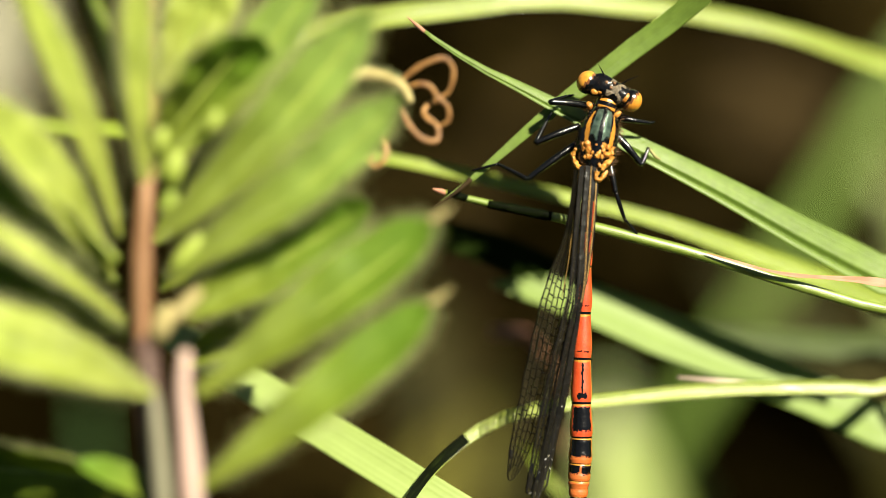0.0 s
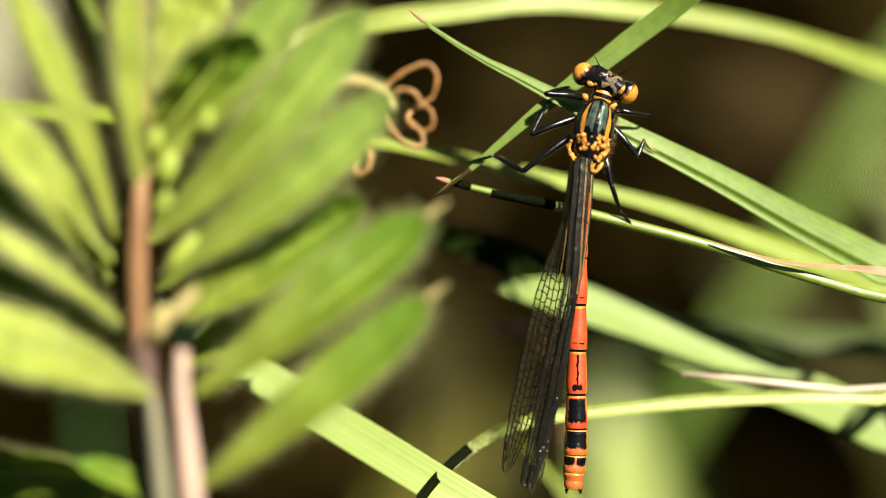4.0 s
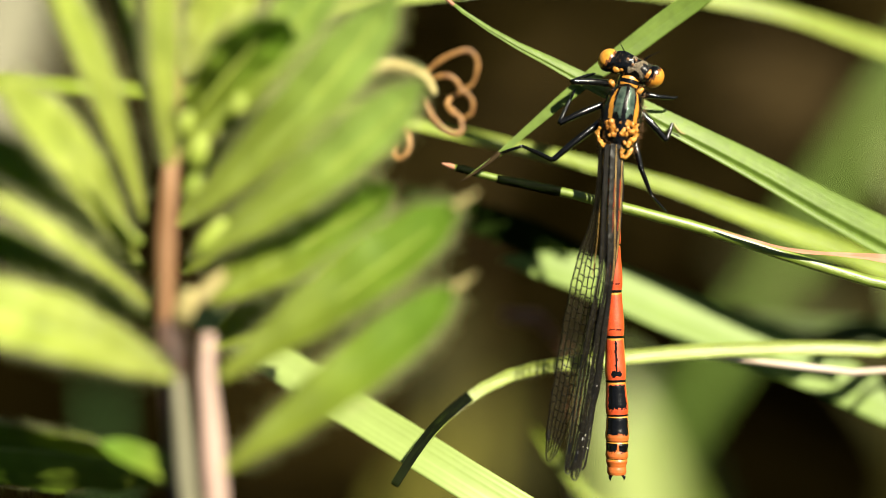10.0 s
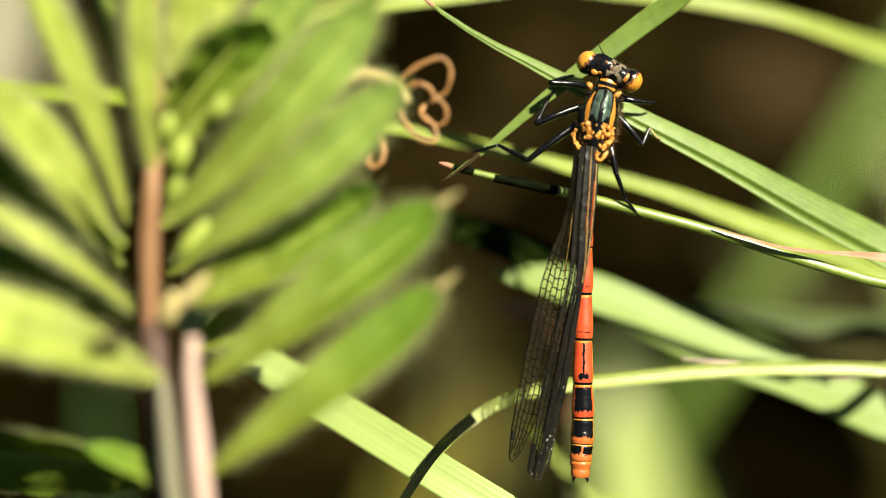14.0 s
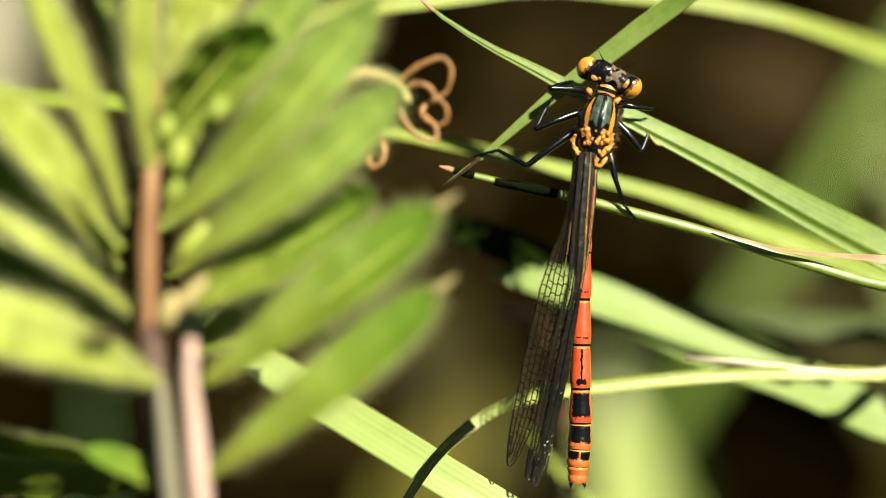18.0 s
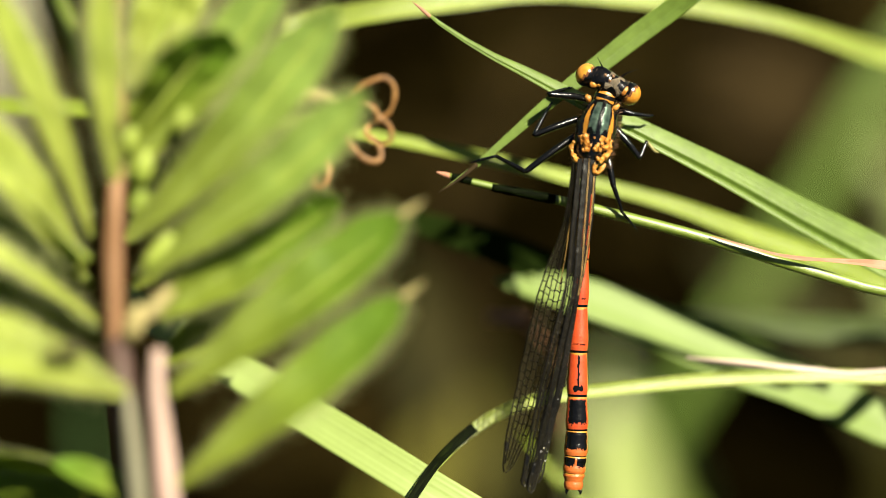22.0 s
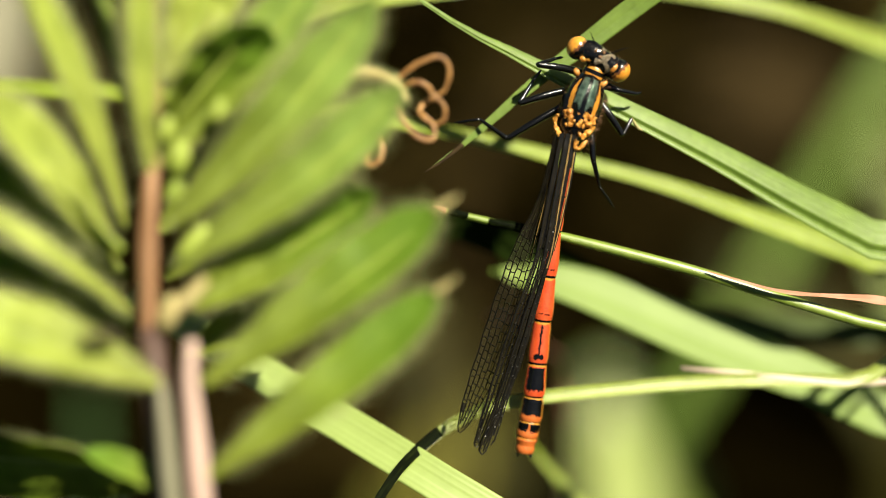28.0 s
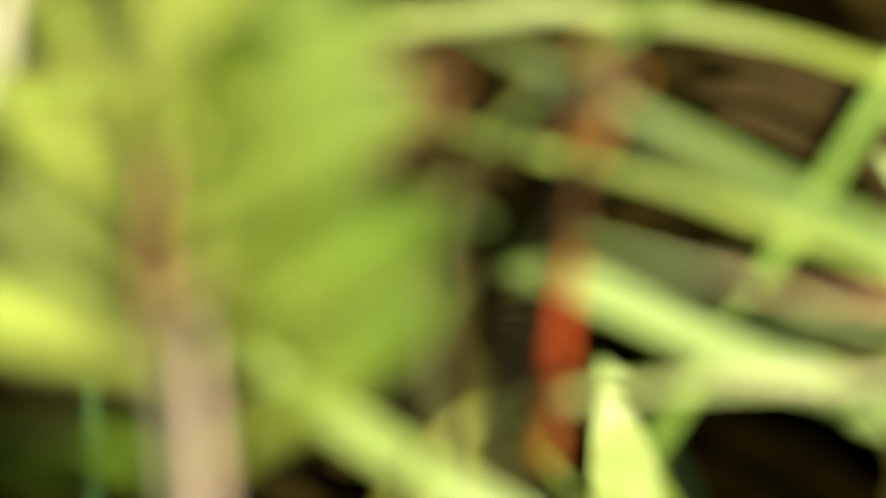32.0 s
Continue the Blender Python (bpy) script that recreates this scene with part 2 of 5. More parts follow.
def spline(points, count, with_marks=False):
    """A smooth way through the points, evenly sampled; with_marks: and how far on between first and last point, by points."""
    pts = [Vector(p) for p in points]
    pts = [2 * pts[0] - pts[1]] + pts + [2 * pts[-1] - pts[-2]]
    dense, marks = [], []
    for k, (a, b, c, d) in enumerate(zip(pts, pts[1:], pts[2:], pts[3:])):
        for i in range(24):
            marks.append(k + i / 24)
            t = i / 24
            dense.append(0.5 * ((2 * b) + (c - a) * t + (2 * a - 5 * b + 4 * c - d) * t * t + (3 * b - a - 3 * c + d) * t ** 3))
    dense.append(pts[-2])
    marks.append(len(points) - 1)
    run = [0.0]
    for p, q in zip(dense, dense[1:]):
        run.append(run[-1] + (q - p).length)
    out, at, j = [], [], 0
    for i in range(count):
        goal = run[-1] * i / (count - 1)
        while j < len(run) - 2 and run[j + 1] < goal:
            j += 1
        f = (goal - run[j]) / max(1e-9, run[j + 1] - run[j])
        out.append(dense[j].lerp(dense[j + 1], min(1.0, f)))
        at.append((marks[j] + (marks[j + 1] - marks[j]) * min(1.0, f)) / (len(points) - 1))
    return (out, at) if with_marks else out


def along(values, f):
    """A value between the given ones, f from 0 to 1."""
    x = f * (len(values) - 1)
    i = min(int(x), len(values) - 2)
    return values[i] + (values[i + 1] - values[i]) * (x - i)


def blade_data(name, points, widths, mat, fold=0.25, normal=(0, -1, 0.25), thick=0.16, count=70, origin=None, ripple=0.0, seed=1, twist=0.0, cup=None, crease=0.0, turned=None, rib=False, groove=None):
    """A strap with a fold along its middle, closed all round. Widths in millimetres along it."""
    rng = random.Random(seed)
    way, marks = spline(points, count, True)
    even = len(widths) != len(points)
    origin = Vector(origin if origin else points[0])
    ribs = tuple(k / 9 for k in range(-9, 10)) if groove is None else tuple(sorted({k / 9 for k in range(-9, 10)} | {groove + d for d in (-0.19, -0.1, -0.05, 0.0, 0.05, 0.1, 0.19)}))
    verts, uvs, faces = [], [], []
    phase = rng.random() * 6
    for i, p in enumerate(way):
        f = i / (count - 1)
        ahead = (way[min(i + 1, count - 1)] - way[max(i - 1, 0)]).normalized()
        n = Vector(normal).normalized()
        if turned:
            f0, f1, late = turned
            n = n.slerp(Vector(late).normalized(), min(1.0, max(0.0, (marks[i] - f0) / (f1 - f0))))
        n = (n - ahead * n.dot(ahead)).normalized()
        n.rotate(Matrix.Rotation(radians(twist) * f, 3, ahead))
        side = ahead.cross(n)
        half = along(widths, f if even else marks[i]) / 2
        half *= 1 + ripple * 0.5 * math.sin(f * 37 + phase)
        for face in (1, -1):
            for s in ribs:
                lift = -fold * half * (1 - abs(s - crease) / (1 + abs(crease))) if cup is None else -cup * half * (1 - s * s) - (0.16 * half * max(0.0, 1 - abs(s) * 2.2) if rib else 0.0)
                ridge = 0.014 * half * math.cos(s * 21) * (1 if face > 0 else 0)
                if groove is not None:
                    ridge -= 0.30 * half * max(0.0, 1 - abs(s - groove) / 0.2)
                wave = ripple * half * math.sin(f * 23 + phase + s) * abs(s)
                edge = thick / 2 * (1 - 0.85 * s * s) * min(1.0, half / 0.4 + 0.1)
                verts.append((p + side * (s * half) + n * (lift + ridge + wave + face * edge) - origin) * 0.001)
                uvs.append(((s + 1) / 2, f * 4))
    r = len(ribs)
    for i in range(count - 1):
        a, b = i * 2 * r, (i + 1) * 2 * r
        for k in range(r - 1):
            faces.append((a + k, a + k + 1, b + k + 1, b + k))
            faces.append((a + r + k, b + r + k, b + r + k + 1, a + r + k + 1))
        faces.append((a + r - 1, a + 2 * r - 1, b + 2 * r - 1, b + r - 1))
        faces.append((a, b, b + r, a + r))
    for a, flip in ((0, False), ((count - 1) * 2 * r, True)):
        loop = [a + k for k in range(r)] + [a + r + k for k in range(r - 1, -1, -1)]
        faces.append(tuple(loop if not flip else loop[::-1]))
    return link_mesh(name, verts, faces, mat, uvs)


def tube_data(name, points, radii, mats, around=12, count=40, origin=(0, 0, 0), flat=1.0, pick=None, lump=0.0, seed=2, ridge=0.0):
    """A round, tapered stalk along a way; flat: its depth by its width; pick(f, angle): which material."""
    rng = random.Random(seed)
    way, marks = spline(points, count, True)
    even = len(radii) != len(points)
    origin = Vector(origin)
    verts, uvs, faces, picks = [], [], [], []
    offs = [rng.random() * 6 for _ in range(4)]
    for i, p in enumerate(way):
        f = i / (count - 1)
        ahead = (way[min(i + 1, count - 1)] - way[max(i - 1, 0)]).normalized()
        n = Vector((0, -1, 0))
        n = n - ahead * n.dot(ahead)
        n = n.normalized() if n.length > 1e-3 else Vector((1, 0, 0))
        side = ahead.cross(n)
        rad = along(radii, f if even else marks[i])
        for k in range(around):
            g = 2 * math.pi * k / around
            w = rad * (1 + lump * math.sin(3 * g + offs[0] + 11 * f) * math.sin(19 * f + offs[1]))
            w *= 1 + ridge * max(0.0, math.cos(g)) ** 12
            verts.append((p + side * (math.sin(g) * w) + n * (math.cos(g) * w * flat) - origin) * 0.001)
            uvs.append((k / around, f * 4))
    for i in range(count - 1):
        for k in range(around):
            j = (k + 1) % around
            faces.append((i * around + k, i * around + j, (i + 1) * around + j, (i + 1) * around + k))
            picks.append(pick((i + 0.5) / (count - 1), 2 * math.pi * (k + 0.5) / around) if pick else 0)
    faces.append(tuple(range(around))[::-1])
    faces.append(tuple((count - 1) * around + k for k in range(around)))
    picks += [pick(0.0, 0) if pick else 0, pick(1.0, 0) if pick else 0]
    return link_mesh(name, verts, faces, mats, uvs, picks)


def ball_data(name, centre, radii, mat, turn=(0, 0, 0), rings=14, around=20, pick=None, rough=0.0, seed=3):
    rng = random.Random(seed)
    spin = Euler([radians(a) for a in turn]).to_matrix()
    verts, faces, picks = [], [], []
    verts.append(Vector((0, 0, radii[2])))
    for i in range(1, rings):
        v = math.pi * i / rings
        for k in range(around):
            g = 2 * math.pi * k / around
            verts.append(Vector((radii[0] * math.sin(v) * math.cos(g), radii[1] * math.sin(v) * math.sin(g), radii[2] * math.cos(v))) * (1 + rough * (rng.random() - 0.5)))
    verts.append(Vector((0, 0, -radii[2])))
    last = len(verts) - 1
    for k in range(around):
        j = (k + 1) % around
        faces.append((0, 1 + k, 1 + j))
        for i in range(rings - 2):
            a, b = 1 + i * around, 1 + (i + 1) * around
            faces.append((a + k, b + k, b + j, a + j))
        faces.append((1 + (rings - 2) * around + j, 1 + (rings - 2) * around + k, last))
    if pick:
        for f in faces:
            c = sum((verts[i] for i in f), Vector()) / len(f)
            picks.append(pick(Vector((c.x / radii[0], c.y / radii[1], c.z / radii[2]))))
    verts = [(spin @ v + Vector(centre)) * 0.001 for v in verts]
    return link_mesh(name, verts, faces, mat, None, picks or None)


def bristles_data(name, roots, mat, thick=0.02):
    """Many fine hairs: from a root, by a vector."""
    verts, faces = [], []
    for root, way in roots:
        root, way = Vector(root), Vector(way)
        a = way.orthogonal().normalized() * thick
        b = way.normalized().cross(a)
        k = len(verts)
        verts += [(root + a) * 0.001, (root - a * 0.5 + b * 0.86) * 0.001, (root - a * 0.5 - b * 0.86) * 0.001, (root + way) * 0.001]
        faces += [(k, k + 1, k + 3), (k + 1, k + 2, k + 3), (k + 2, k, k + 3)]
    return link_mesh(name, verts, faces, mat)


def ground_up(away):
    """How high (square to the sight) the soil lies at that distance away."""
    return (math.sin(radians(LEAN)) * away - HEIGHT * 1000) / math.cos(radians(LEAN))


def rooted(points, across, away, via=()):
    """The way of a blade, with its foot in the soil put before its points."""
    foot = Vector((across, away, ground_up(away) - 2))
    first = Vector(points[0])
    if via:
        return [tuple(foot), *via] + list(points)
    mid = foot.lerp(first, 0.6) + Vector((0.3 * (first.x - foot.x), 0, 8))
    knee = foot.lerp(first, 0.25) + Vector((-0.06 * (first.x - foot.x), 0, 6))
    return [tuple(foot), tuple(knee), tuple(mid)] + list(points)


# ---- ground ----
def ground():
    verts, faces = [], []
    n = 90
    for j in range(n + 1):
        for i in range(n + 1):
            a, b = i / n * 2 - 1, j / n * 2 - 1
            x = 0.5 * a + 40 * a ** 7
            y = 0.3 + 0.5 * b + 40 * b ** 7
            near = max(0.0, 1 - math.hypot(x, y - 0.3) / 1.2)
            z = -0.004 + near * 0.006 * noise.noise(Vector((x * 30, y * 30, 0))) + 0.02 * (1 - near) * noise.noise(Vector((x * 2, y * 2, 4)))
            verts.append((x, y, z))
    for j in range(n):
        for i in range(n):
            a = j * (n + 1) + i
            faces.append((a, a + 1, a + n + 2, a + n + 1))
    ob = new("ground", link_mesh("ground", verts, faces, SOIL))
    tagged(ob, "brown humus under a sedge clump, darkened in colour for its shade", "ground", kind="structure")


def litter():
    rng = random.Random(5)
    verts, faces = [], []
    for _ in range(2600):
        x, y = rng.uniform(-0.28, 0.32), rng.uniform(0.06, 0.75)
        size, g = rng.uniform(0.006, 0.018), rng.uniform(0, 6.3)
        if noise.noise(Vector((x * 11, y * 11, 72.74))) < 0.04 or math.hypot(x - 0.13, y - 0.33) < 0.07:
            continue
        tilt, lift = rng.uniform(-0.5, 0.5), rng.uniform(0.0, 0.005)
        long, wide = size, size * rng.uniform(0.12, 0.5)
        k = len(verts)
        for s in (-1, -0.5, 0, 0.5, 1):
            w = wide * (1 - s * s) ** 0.5 + 0.0004
            for c in (-1, 0, 1):
                u, v = s * long, c * w
                z = lift + 0.003 + tilt * v + 0.25 * wide * abs(c) + 0.12 * long * s * s
                verts.append((x + u * math.cos(g) - v * math.sin(g), y + u * math.sin(g) + v * math.cos(g), z))
        for i in range(4):
            for c in range(2):
                a = k + i * 3 + c
                faces.append((a, a + 1, a + 4, a + 3))
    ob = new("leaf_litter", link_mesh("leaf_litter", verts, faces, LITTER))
    tagged(ob, "dead brown leaves lying scattered on dark soil", "leaf litter", kind="stuff")


ground()
litter()

# ---- sedge blades round the damselfly ----
THINGS = {}


def blade(key, name, points, widths, mat, label, across, away, group="sedge blades", via=(), **more):
    """A rooted sedge: its strap and the keel that runs under the fold."""
    way = rooted(points, across, away, via)
    widths = [widths[0] * 0.8] * (len(way) - len(points)) + widths
    top = THINGS[key] = thing(name, way[0], label, "sedge", group)
    strap = part("blade", blade_data("blade", way, widths, mat, **more), top)
    fold, normal = abs(more.get("fold", 0.25)), Vector(more.get("normal", (0, -1, 0.25))).normalized()
    line = [Vector(p) - normal * (0.05 + fold * w / 2 + 0.03 * w) for p, w in zip(way, widths)]
    part("midrib", tube_data("midrib", line, [0.04 + 0.045 * w for w in widths], mat, 6, more.get("count", 70), way[0]), strap)
    return top


# the pair that crosses under the damselfly
blade("perch_long", "sedge", [(56.41, 133.8, -10.56), (38.95, 131.5, -1.54), (31.9, 130.7, 2.02), (25.34, 130, 5.55), (20.34, 129.4, 8.02), (17.38, 129.2, 9.47), (13.46, 129.1, 11.46), (9.8, 129, 13.26), (8.08, 128.9, 14.12), (5.64, 128.8, 15.38), (3.21, 128.6, 16.52), (0.78, 128.5, 18.06), (-1.16, 128.3, 19.34), (-2.71, 128.2, 20.63)],
      [4.6, 4.1, 3.6, 2.95, 2.45, 2.25, 1.85, 1.45, 1.3, 0.98, 0.66, 0.5, 0.38, 0.08], SEDGE, "broad green sedge blade with a grooved face, pink tip raised", 95, 150, normal=(0.3, -1, 0.42), fold=-0.10, crease=-0.5, groove=-0.5, count=120)
blade("perch_cross", "sedge", [(30.48, 123, 28.16), (21.39, 129, 21.59), (15.47, 129.6, 17.28), (13.53, 129.8, 15.74), (11.64, 129.5, 14.33), (9.83, 129.4, 13.05), (7.62, 129.3, 11.14), (5.66, 129.2, 9.42), (3.46, 129, 7.51), (1.51, 128.8, 5.89), (-0.44, 128.6, 4.57)],
      [2.1, 1.9, 1.85, 1.7, 1.4, 1.15, 0.95, 0.76, 0.54, 0.28, 0.05], SEDGE, "narrow green sedge blade crossing under the damselfly, tip drooping", 112, 150, via=((120, 142, -60), (105, 122, 0), (62, 118, 29)), normal=(0.3, -1, 0.12), fold=0.16, count=110, turned=(0.72, 0.86, (-0.4, -0.75, -0.4)))
blade("long", "sedge", [(54.58, 142.2, -10.69), (41.58, 140.4, -3.5), (32.44, 139.4, 0.05), (27.06, 138.8, 1.94), (21.74, 138.3, 3.87), (16.47, 138, 5.37), (11.24, 137.8, 6.61), (6.03, 137.6, 7.8), (0.83, 137.5, 8.99), (-4.36, 137.4, 10.02), (-11.64, 137.6, 11.28), (-27.88, 138.2, 12.79), (-37.91, 138.6, 13.25), (-44.32, 139, 13.5)],
      [2.5, 2.3, 2.1, 1.95, 1.55, 1.3, 1.35, 1.35, 1.25, 1.1, 1.3, 1.5, 1.6, 1.6], SEDGE_PALE, "long arching yellow-green sedge blade", 90, 165, normal=(0.27, -0.92, 0.28), cup=0.4, count=130)
blade("overhead", "sedge", [(65.42, 158, 13.49), (44.43, 150, 18.76), (40.17, 148.5, 19.86), (34.09, 146.5, 21.42), (28.27, 145, 22.46), (22.55, 143.5, 23.15), (16.95, 142, 23.5), (11.51, 141, 23.86), (6.14, 140, 23.54), (3.48, 139.5, 23.03), (-0.21, 139, 22.48), (-4.4, 138.5, 21.92), (-8.58, 138.5, 21.19), (-14.91, 139, 19.9)],
      [2.4, 2.35, 2.1, 1.75, 1.95, 2.0, 2.05, 2.05, 2.0, 2.0, 2.0, 2.1, 2.1, 2.0], SEDGE_GLOSS, "pale glossy sedge blade arching overhead", 105, 185, normal=(0.15, -0.965, 0.22), cup=0.42, count=130)
blade("broad", "sedge", [(59.67, 141.5, -24.54), (41.83, 141.2, -16.48), (38.17, 141.1, -14.76), (32.84, 141.1, -12.37), (27.51, 141.1, -10.40), (22.18, 141.1, -8.16), (16.84, 141.1, -5.87), (13.11, 141.1, -4.42), (9.39, 141.1, -3.41), (6.45, 141.1, -3.09), (4.48, 141.2, -2.82)],
      [4.62, 4.62, 4.62, 4.67, 4.94, 4.94, 4.57, 4.09, 3.15, 1.68, 0.32], SEDGE_BROAD, "broad soft-green sedge blade leaning across, end shaded by colour", 114, 188, normal=(0.25, -1, 0.4), fold=0.1, count=120)
blade("low", "sedge", [(17.48, 126.4, -30.75), (5.57, 127, -23.37), (0.77, 127.9, -20.63), (-4.11, 129.6, -17.87), (-9.15, 131.6, -15.11), (-15.41, 134.2, -11.61), (-21.27, 136, -8.17), (-28.16, 137, -4.09)],
      [3.4, 3.4, 3.4, 3.45, 3.4, 3.3, 3.1, 2.8], SEDGE_MINT, "flat pale-green sedge blade running low", 52, 140, via=((50, 134, -100), (34, 127, -48)), normal=(0.2, -0.94, 0.2), fold=0.10, count=100)
blade("thin", "sedge", [(19.17, 151, -34.17), (15.01, 149.4, -27.04), (11.63, 149.4, -23.09), (9.65, 149.4, -20.72), (7.96, 149.4, -18.29)],
      [1.1, 1.0, 0.8, 0.6, 0.15], SEDGE_PALE, "thin pale sedge blade behind the arching one", 26, 175, fold=0.3)
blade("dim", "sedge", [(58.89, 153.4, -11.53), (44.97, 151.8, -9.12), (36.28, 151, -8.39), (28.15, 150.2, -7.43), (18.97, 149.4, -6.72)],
      [3.3, 3.2, 2.8, 2.1, 0.5], SEDGE_DIM, "olive sedge blade deep in the clump, dimmed by colour for shade", 120, 200, fold=0.2)


def blade_ends():
    """Withered ends of the two blades that the damselfly holds; the broad one's shaded end."""
    top = THINGS["perch_long"]
    base = Vector(rooted([(56.41, 133.8, -10.56)], 95, 150)[0])
    part("dry_tip", tube_data("dry_tip", [(-1.36, 128.1, 19.45), (-2.03, 128, 20.02), (-2.9, 128, 20.74)], [0.17, 0.15, 0.03], DRY, 8, 14, base, flat=0.6), top, "dried pinkish tip")
    top = THINGS["broad"]
    base = Vector((114, 188, ground_up(188) - 2))
    # The broad blade's far end lies in shade; that shade is painted here.
    part("blade_end", blade_data("blade_end", [(14.80, 142.0, -4.35), (11.58, 142.0, -2.73), (7.83, 142.1, -0.91), (4.08, 142.2, 0.59), (0.33, 142.4, 1.83), (-4.54, 142.8, 3.29)], [3.57, 3.89, 3.78, 3.57, 3.15, 2.10], SEDGE_SHADED, fold=0.1, count=40, origin=base, normal=(0.25, -1, 0.4)), top, "dark green end, cast shade put into its colour")
    top = THINGS["perch_cross"]
    base = Vector((112, 150, ground_up(150) - 2))
    part("dry_tip", tube_data("dry_tip", [(2.63, 128.75, 6.86), (1.65, 128.6, 5.98), (0.58, 128.4, 5.19), (-0.68, 128.2, 4.41)], [0.22, 0.18, 0.13, 0.03], WITHERED, 8, 20, base, flat=0.7), top, "withered brown tip, its shade also in the colour")


blade_ends()


def culms():
    way = rooted([(49.60, 129.23, -7.76), (38.13, 128.74, -4.42), (29.93, 128.64, -1.99), (22.65, 128.64, 0.34), (16.82, 128.74, 1.90), (13.44, 128.84, 2.78), (10.04, 129.03, 3.65), (7.13, 129.23, 4.25), (3.96, 129.33, 4.89), (1.76, 129.33, 5.48), (0.05, 129.33, 5.91)], 88, 150)
    THINGS["twig"] = thing("sedge_stalk", way[0], "slender glossy green sedge stalk with a dried tip", "sedge", "sedge stalks")
    part("culm", tube_data("culm", way, [0.6, 0.55, 0.5, 0.5, 0.47, 0.46, 0.46, 0.46, 0.44, 0.38, 0.34, 0.32, 0.3, 0.24], CULM, 16, 120, way[0]), THINGS["twig"])
    part("dry_tip", tube_data("dry_tip", [(0.59, 129.33, 5.76), (0.10, 129.28, 5.91), (-0.53, 129.13, 6.10)], [0.27, 0.24, 0.06], DRY, 8, 8, way[0]), THINGS["twig"], "withered reddish tip")
    for run, thick in (([(9.75, 128.9, 3.73), (9.0, 129.0, 3.87), (7.13, 129.2, 4.25), (5.4, 129.3, 4.58), (4.25, 129.3, 4.83)], [0.40, 0.45, 0.43, 0.40, 0.35]),
                       ([(2.5, 129.3, 5.30), (1.76, 129.3, 5.48), (1.2, 129.3, 5.62), (0.75, 129.3, 5.74)], [0.31, 0.36, 0.34, 0.30])):
        part("withered_sleeve", tube_data("withered_sleeve", run, thick, SEDGE_DARK, 12, 24, way[0], lump=0.12), THINGS["twig"], "blackened stretch of stalk")
    # the scrap of sheath that clings to it
    pts = [(22.91, 127.93, 0.53), (24.91, 127.77, -0.05), (29.22, 127.62, -1.20), (33.52, 127.46, -1.59), (37.76, 127.46, -1.97), (44.17, 127.62, -3.08)]
    me = blade_data("dry_sheath", pts, [0.1, 0.2, 0.32, 0.42, 0.8, 1.2], DRY, fold=0.6, ripple=0.2, count=50, thick=0.1, normal=(0, -1, 0.6), seed=4)
    THINGS["sheath"] = thing("dry_grass", pts[0], "curled pinkish-brown dry grass scrap clinging to a stalk", "dry grass", "", me)
    way = rooted([(51.39, 133.88, -12.60), (39.61, 133.72, -11.87), (33.10, 133.56, -11.25), (28.06, 133.56, -10.65), (21.83, 133.72, -10.10)], 92, 160)
    me = tube_data("culm", way, [0.4, 0.4, 0.4, 0.3, 0.28, 0.3, 0.28, 0.16], STRAW, 12, 60, way[0], flat=0.6)
    THINGS["bent"] = thing("dry_stalk", way[0], "bleached straw-coloured stalk with a pink tip", "dry stalk", "", me)
    way = rooted([(53.84, 133.7, -13.84), (39.54, 133.5, -12.31), (31.0, 133.2, -12.13), (25.91, 132.9, -12.25), (20.82, 132.5, -12.56), (13.25, 131.9, -13.25), (10.0, 131.7, -13.68), (7.76, 131.6, -14.07), (6.01, 131.5, -14.61), (4.26, 131.2, -15.41), (2.27, 130.7, -16.64), (0.78, 129.6, -17.77), (-0.68, 127.9, -19.09), (-1.87, 126.6, -20.42), (-3.26, 125.2, -22.42)], 92, 140)
    THINGS["arch"] = thing("sedge", way[0], "thin glossy sedge blade arching down, edge finely hairy", "sedge", "sedge blades")
    part("blade", blade_data("blade", way, [1.25] * 8 + [1.2, 1.15, 1.12, 1.1, 1.05, 1.02, 0.95, 0.85, 0.78, 0.72], SEDGE_GLOSS, cup=0.55, count=140, normal=(0.27, -0.92, 0.30), thick=0.3), THINGS["arch"])
    # Drooping end: the damselfly's shade on it is put into the colour.
    end = [(2.67, 130.7, -16.29), (1.52, 130.0, -17.14), (0.29, 129, -18.13), (-0.92, 127.5, -19.27), (-2.19, 126.1, -20.91), (-3.72, 124.6, -23.11)]
    part("blade_end", blade_data("blade_end", end, [0.95, 0.97, 0.9, 0.84, 0.8, 0.76], SEDGE_DARK, cup=0.5, count=40, origin=way[0], normal=(0.27, -0.92, 0.30), thick=0.34), THINGS["arch"], "drooping end, cast shade put into its colour")
    rng = random.Random(8)
    roots = []
    for p in spline([(25.89, 132.8, -12.84), (20.81, 132.4, -13.15), (13.24, 131.8, -13.84), (9.99, 131.6, -14.22), (6.01, 131.4, -15.14), (4.27, 131.3, -15.92), (2.28, 131, -17.12)], 150):
        q = p - Vector(way[0])
        roots.append((q, (rng.uniform(-0.2, 0.2), rng.uniform(-0.2, 0.2), -rng.uniform(0.25, 0.7))))
    part("hair_fringe", bristles_data("hair_fringe", roots, HAIR, 0.012), THINGS["arch"])
    pts = [(13.6, 164, -19.0), (11.0, 156, -11.0), (9.25, 152, -7.8), (7.12, 152, -7.64), (4.94, 152, -7.29)]
    way = rooted(pts, 22, 215)
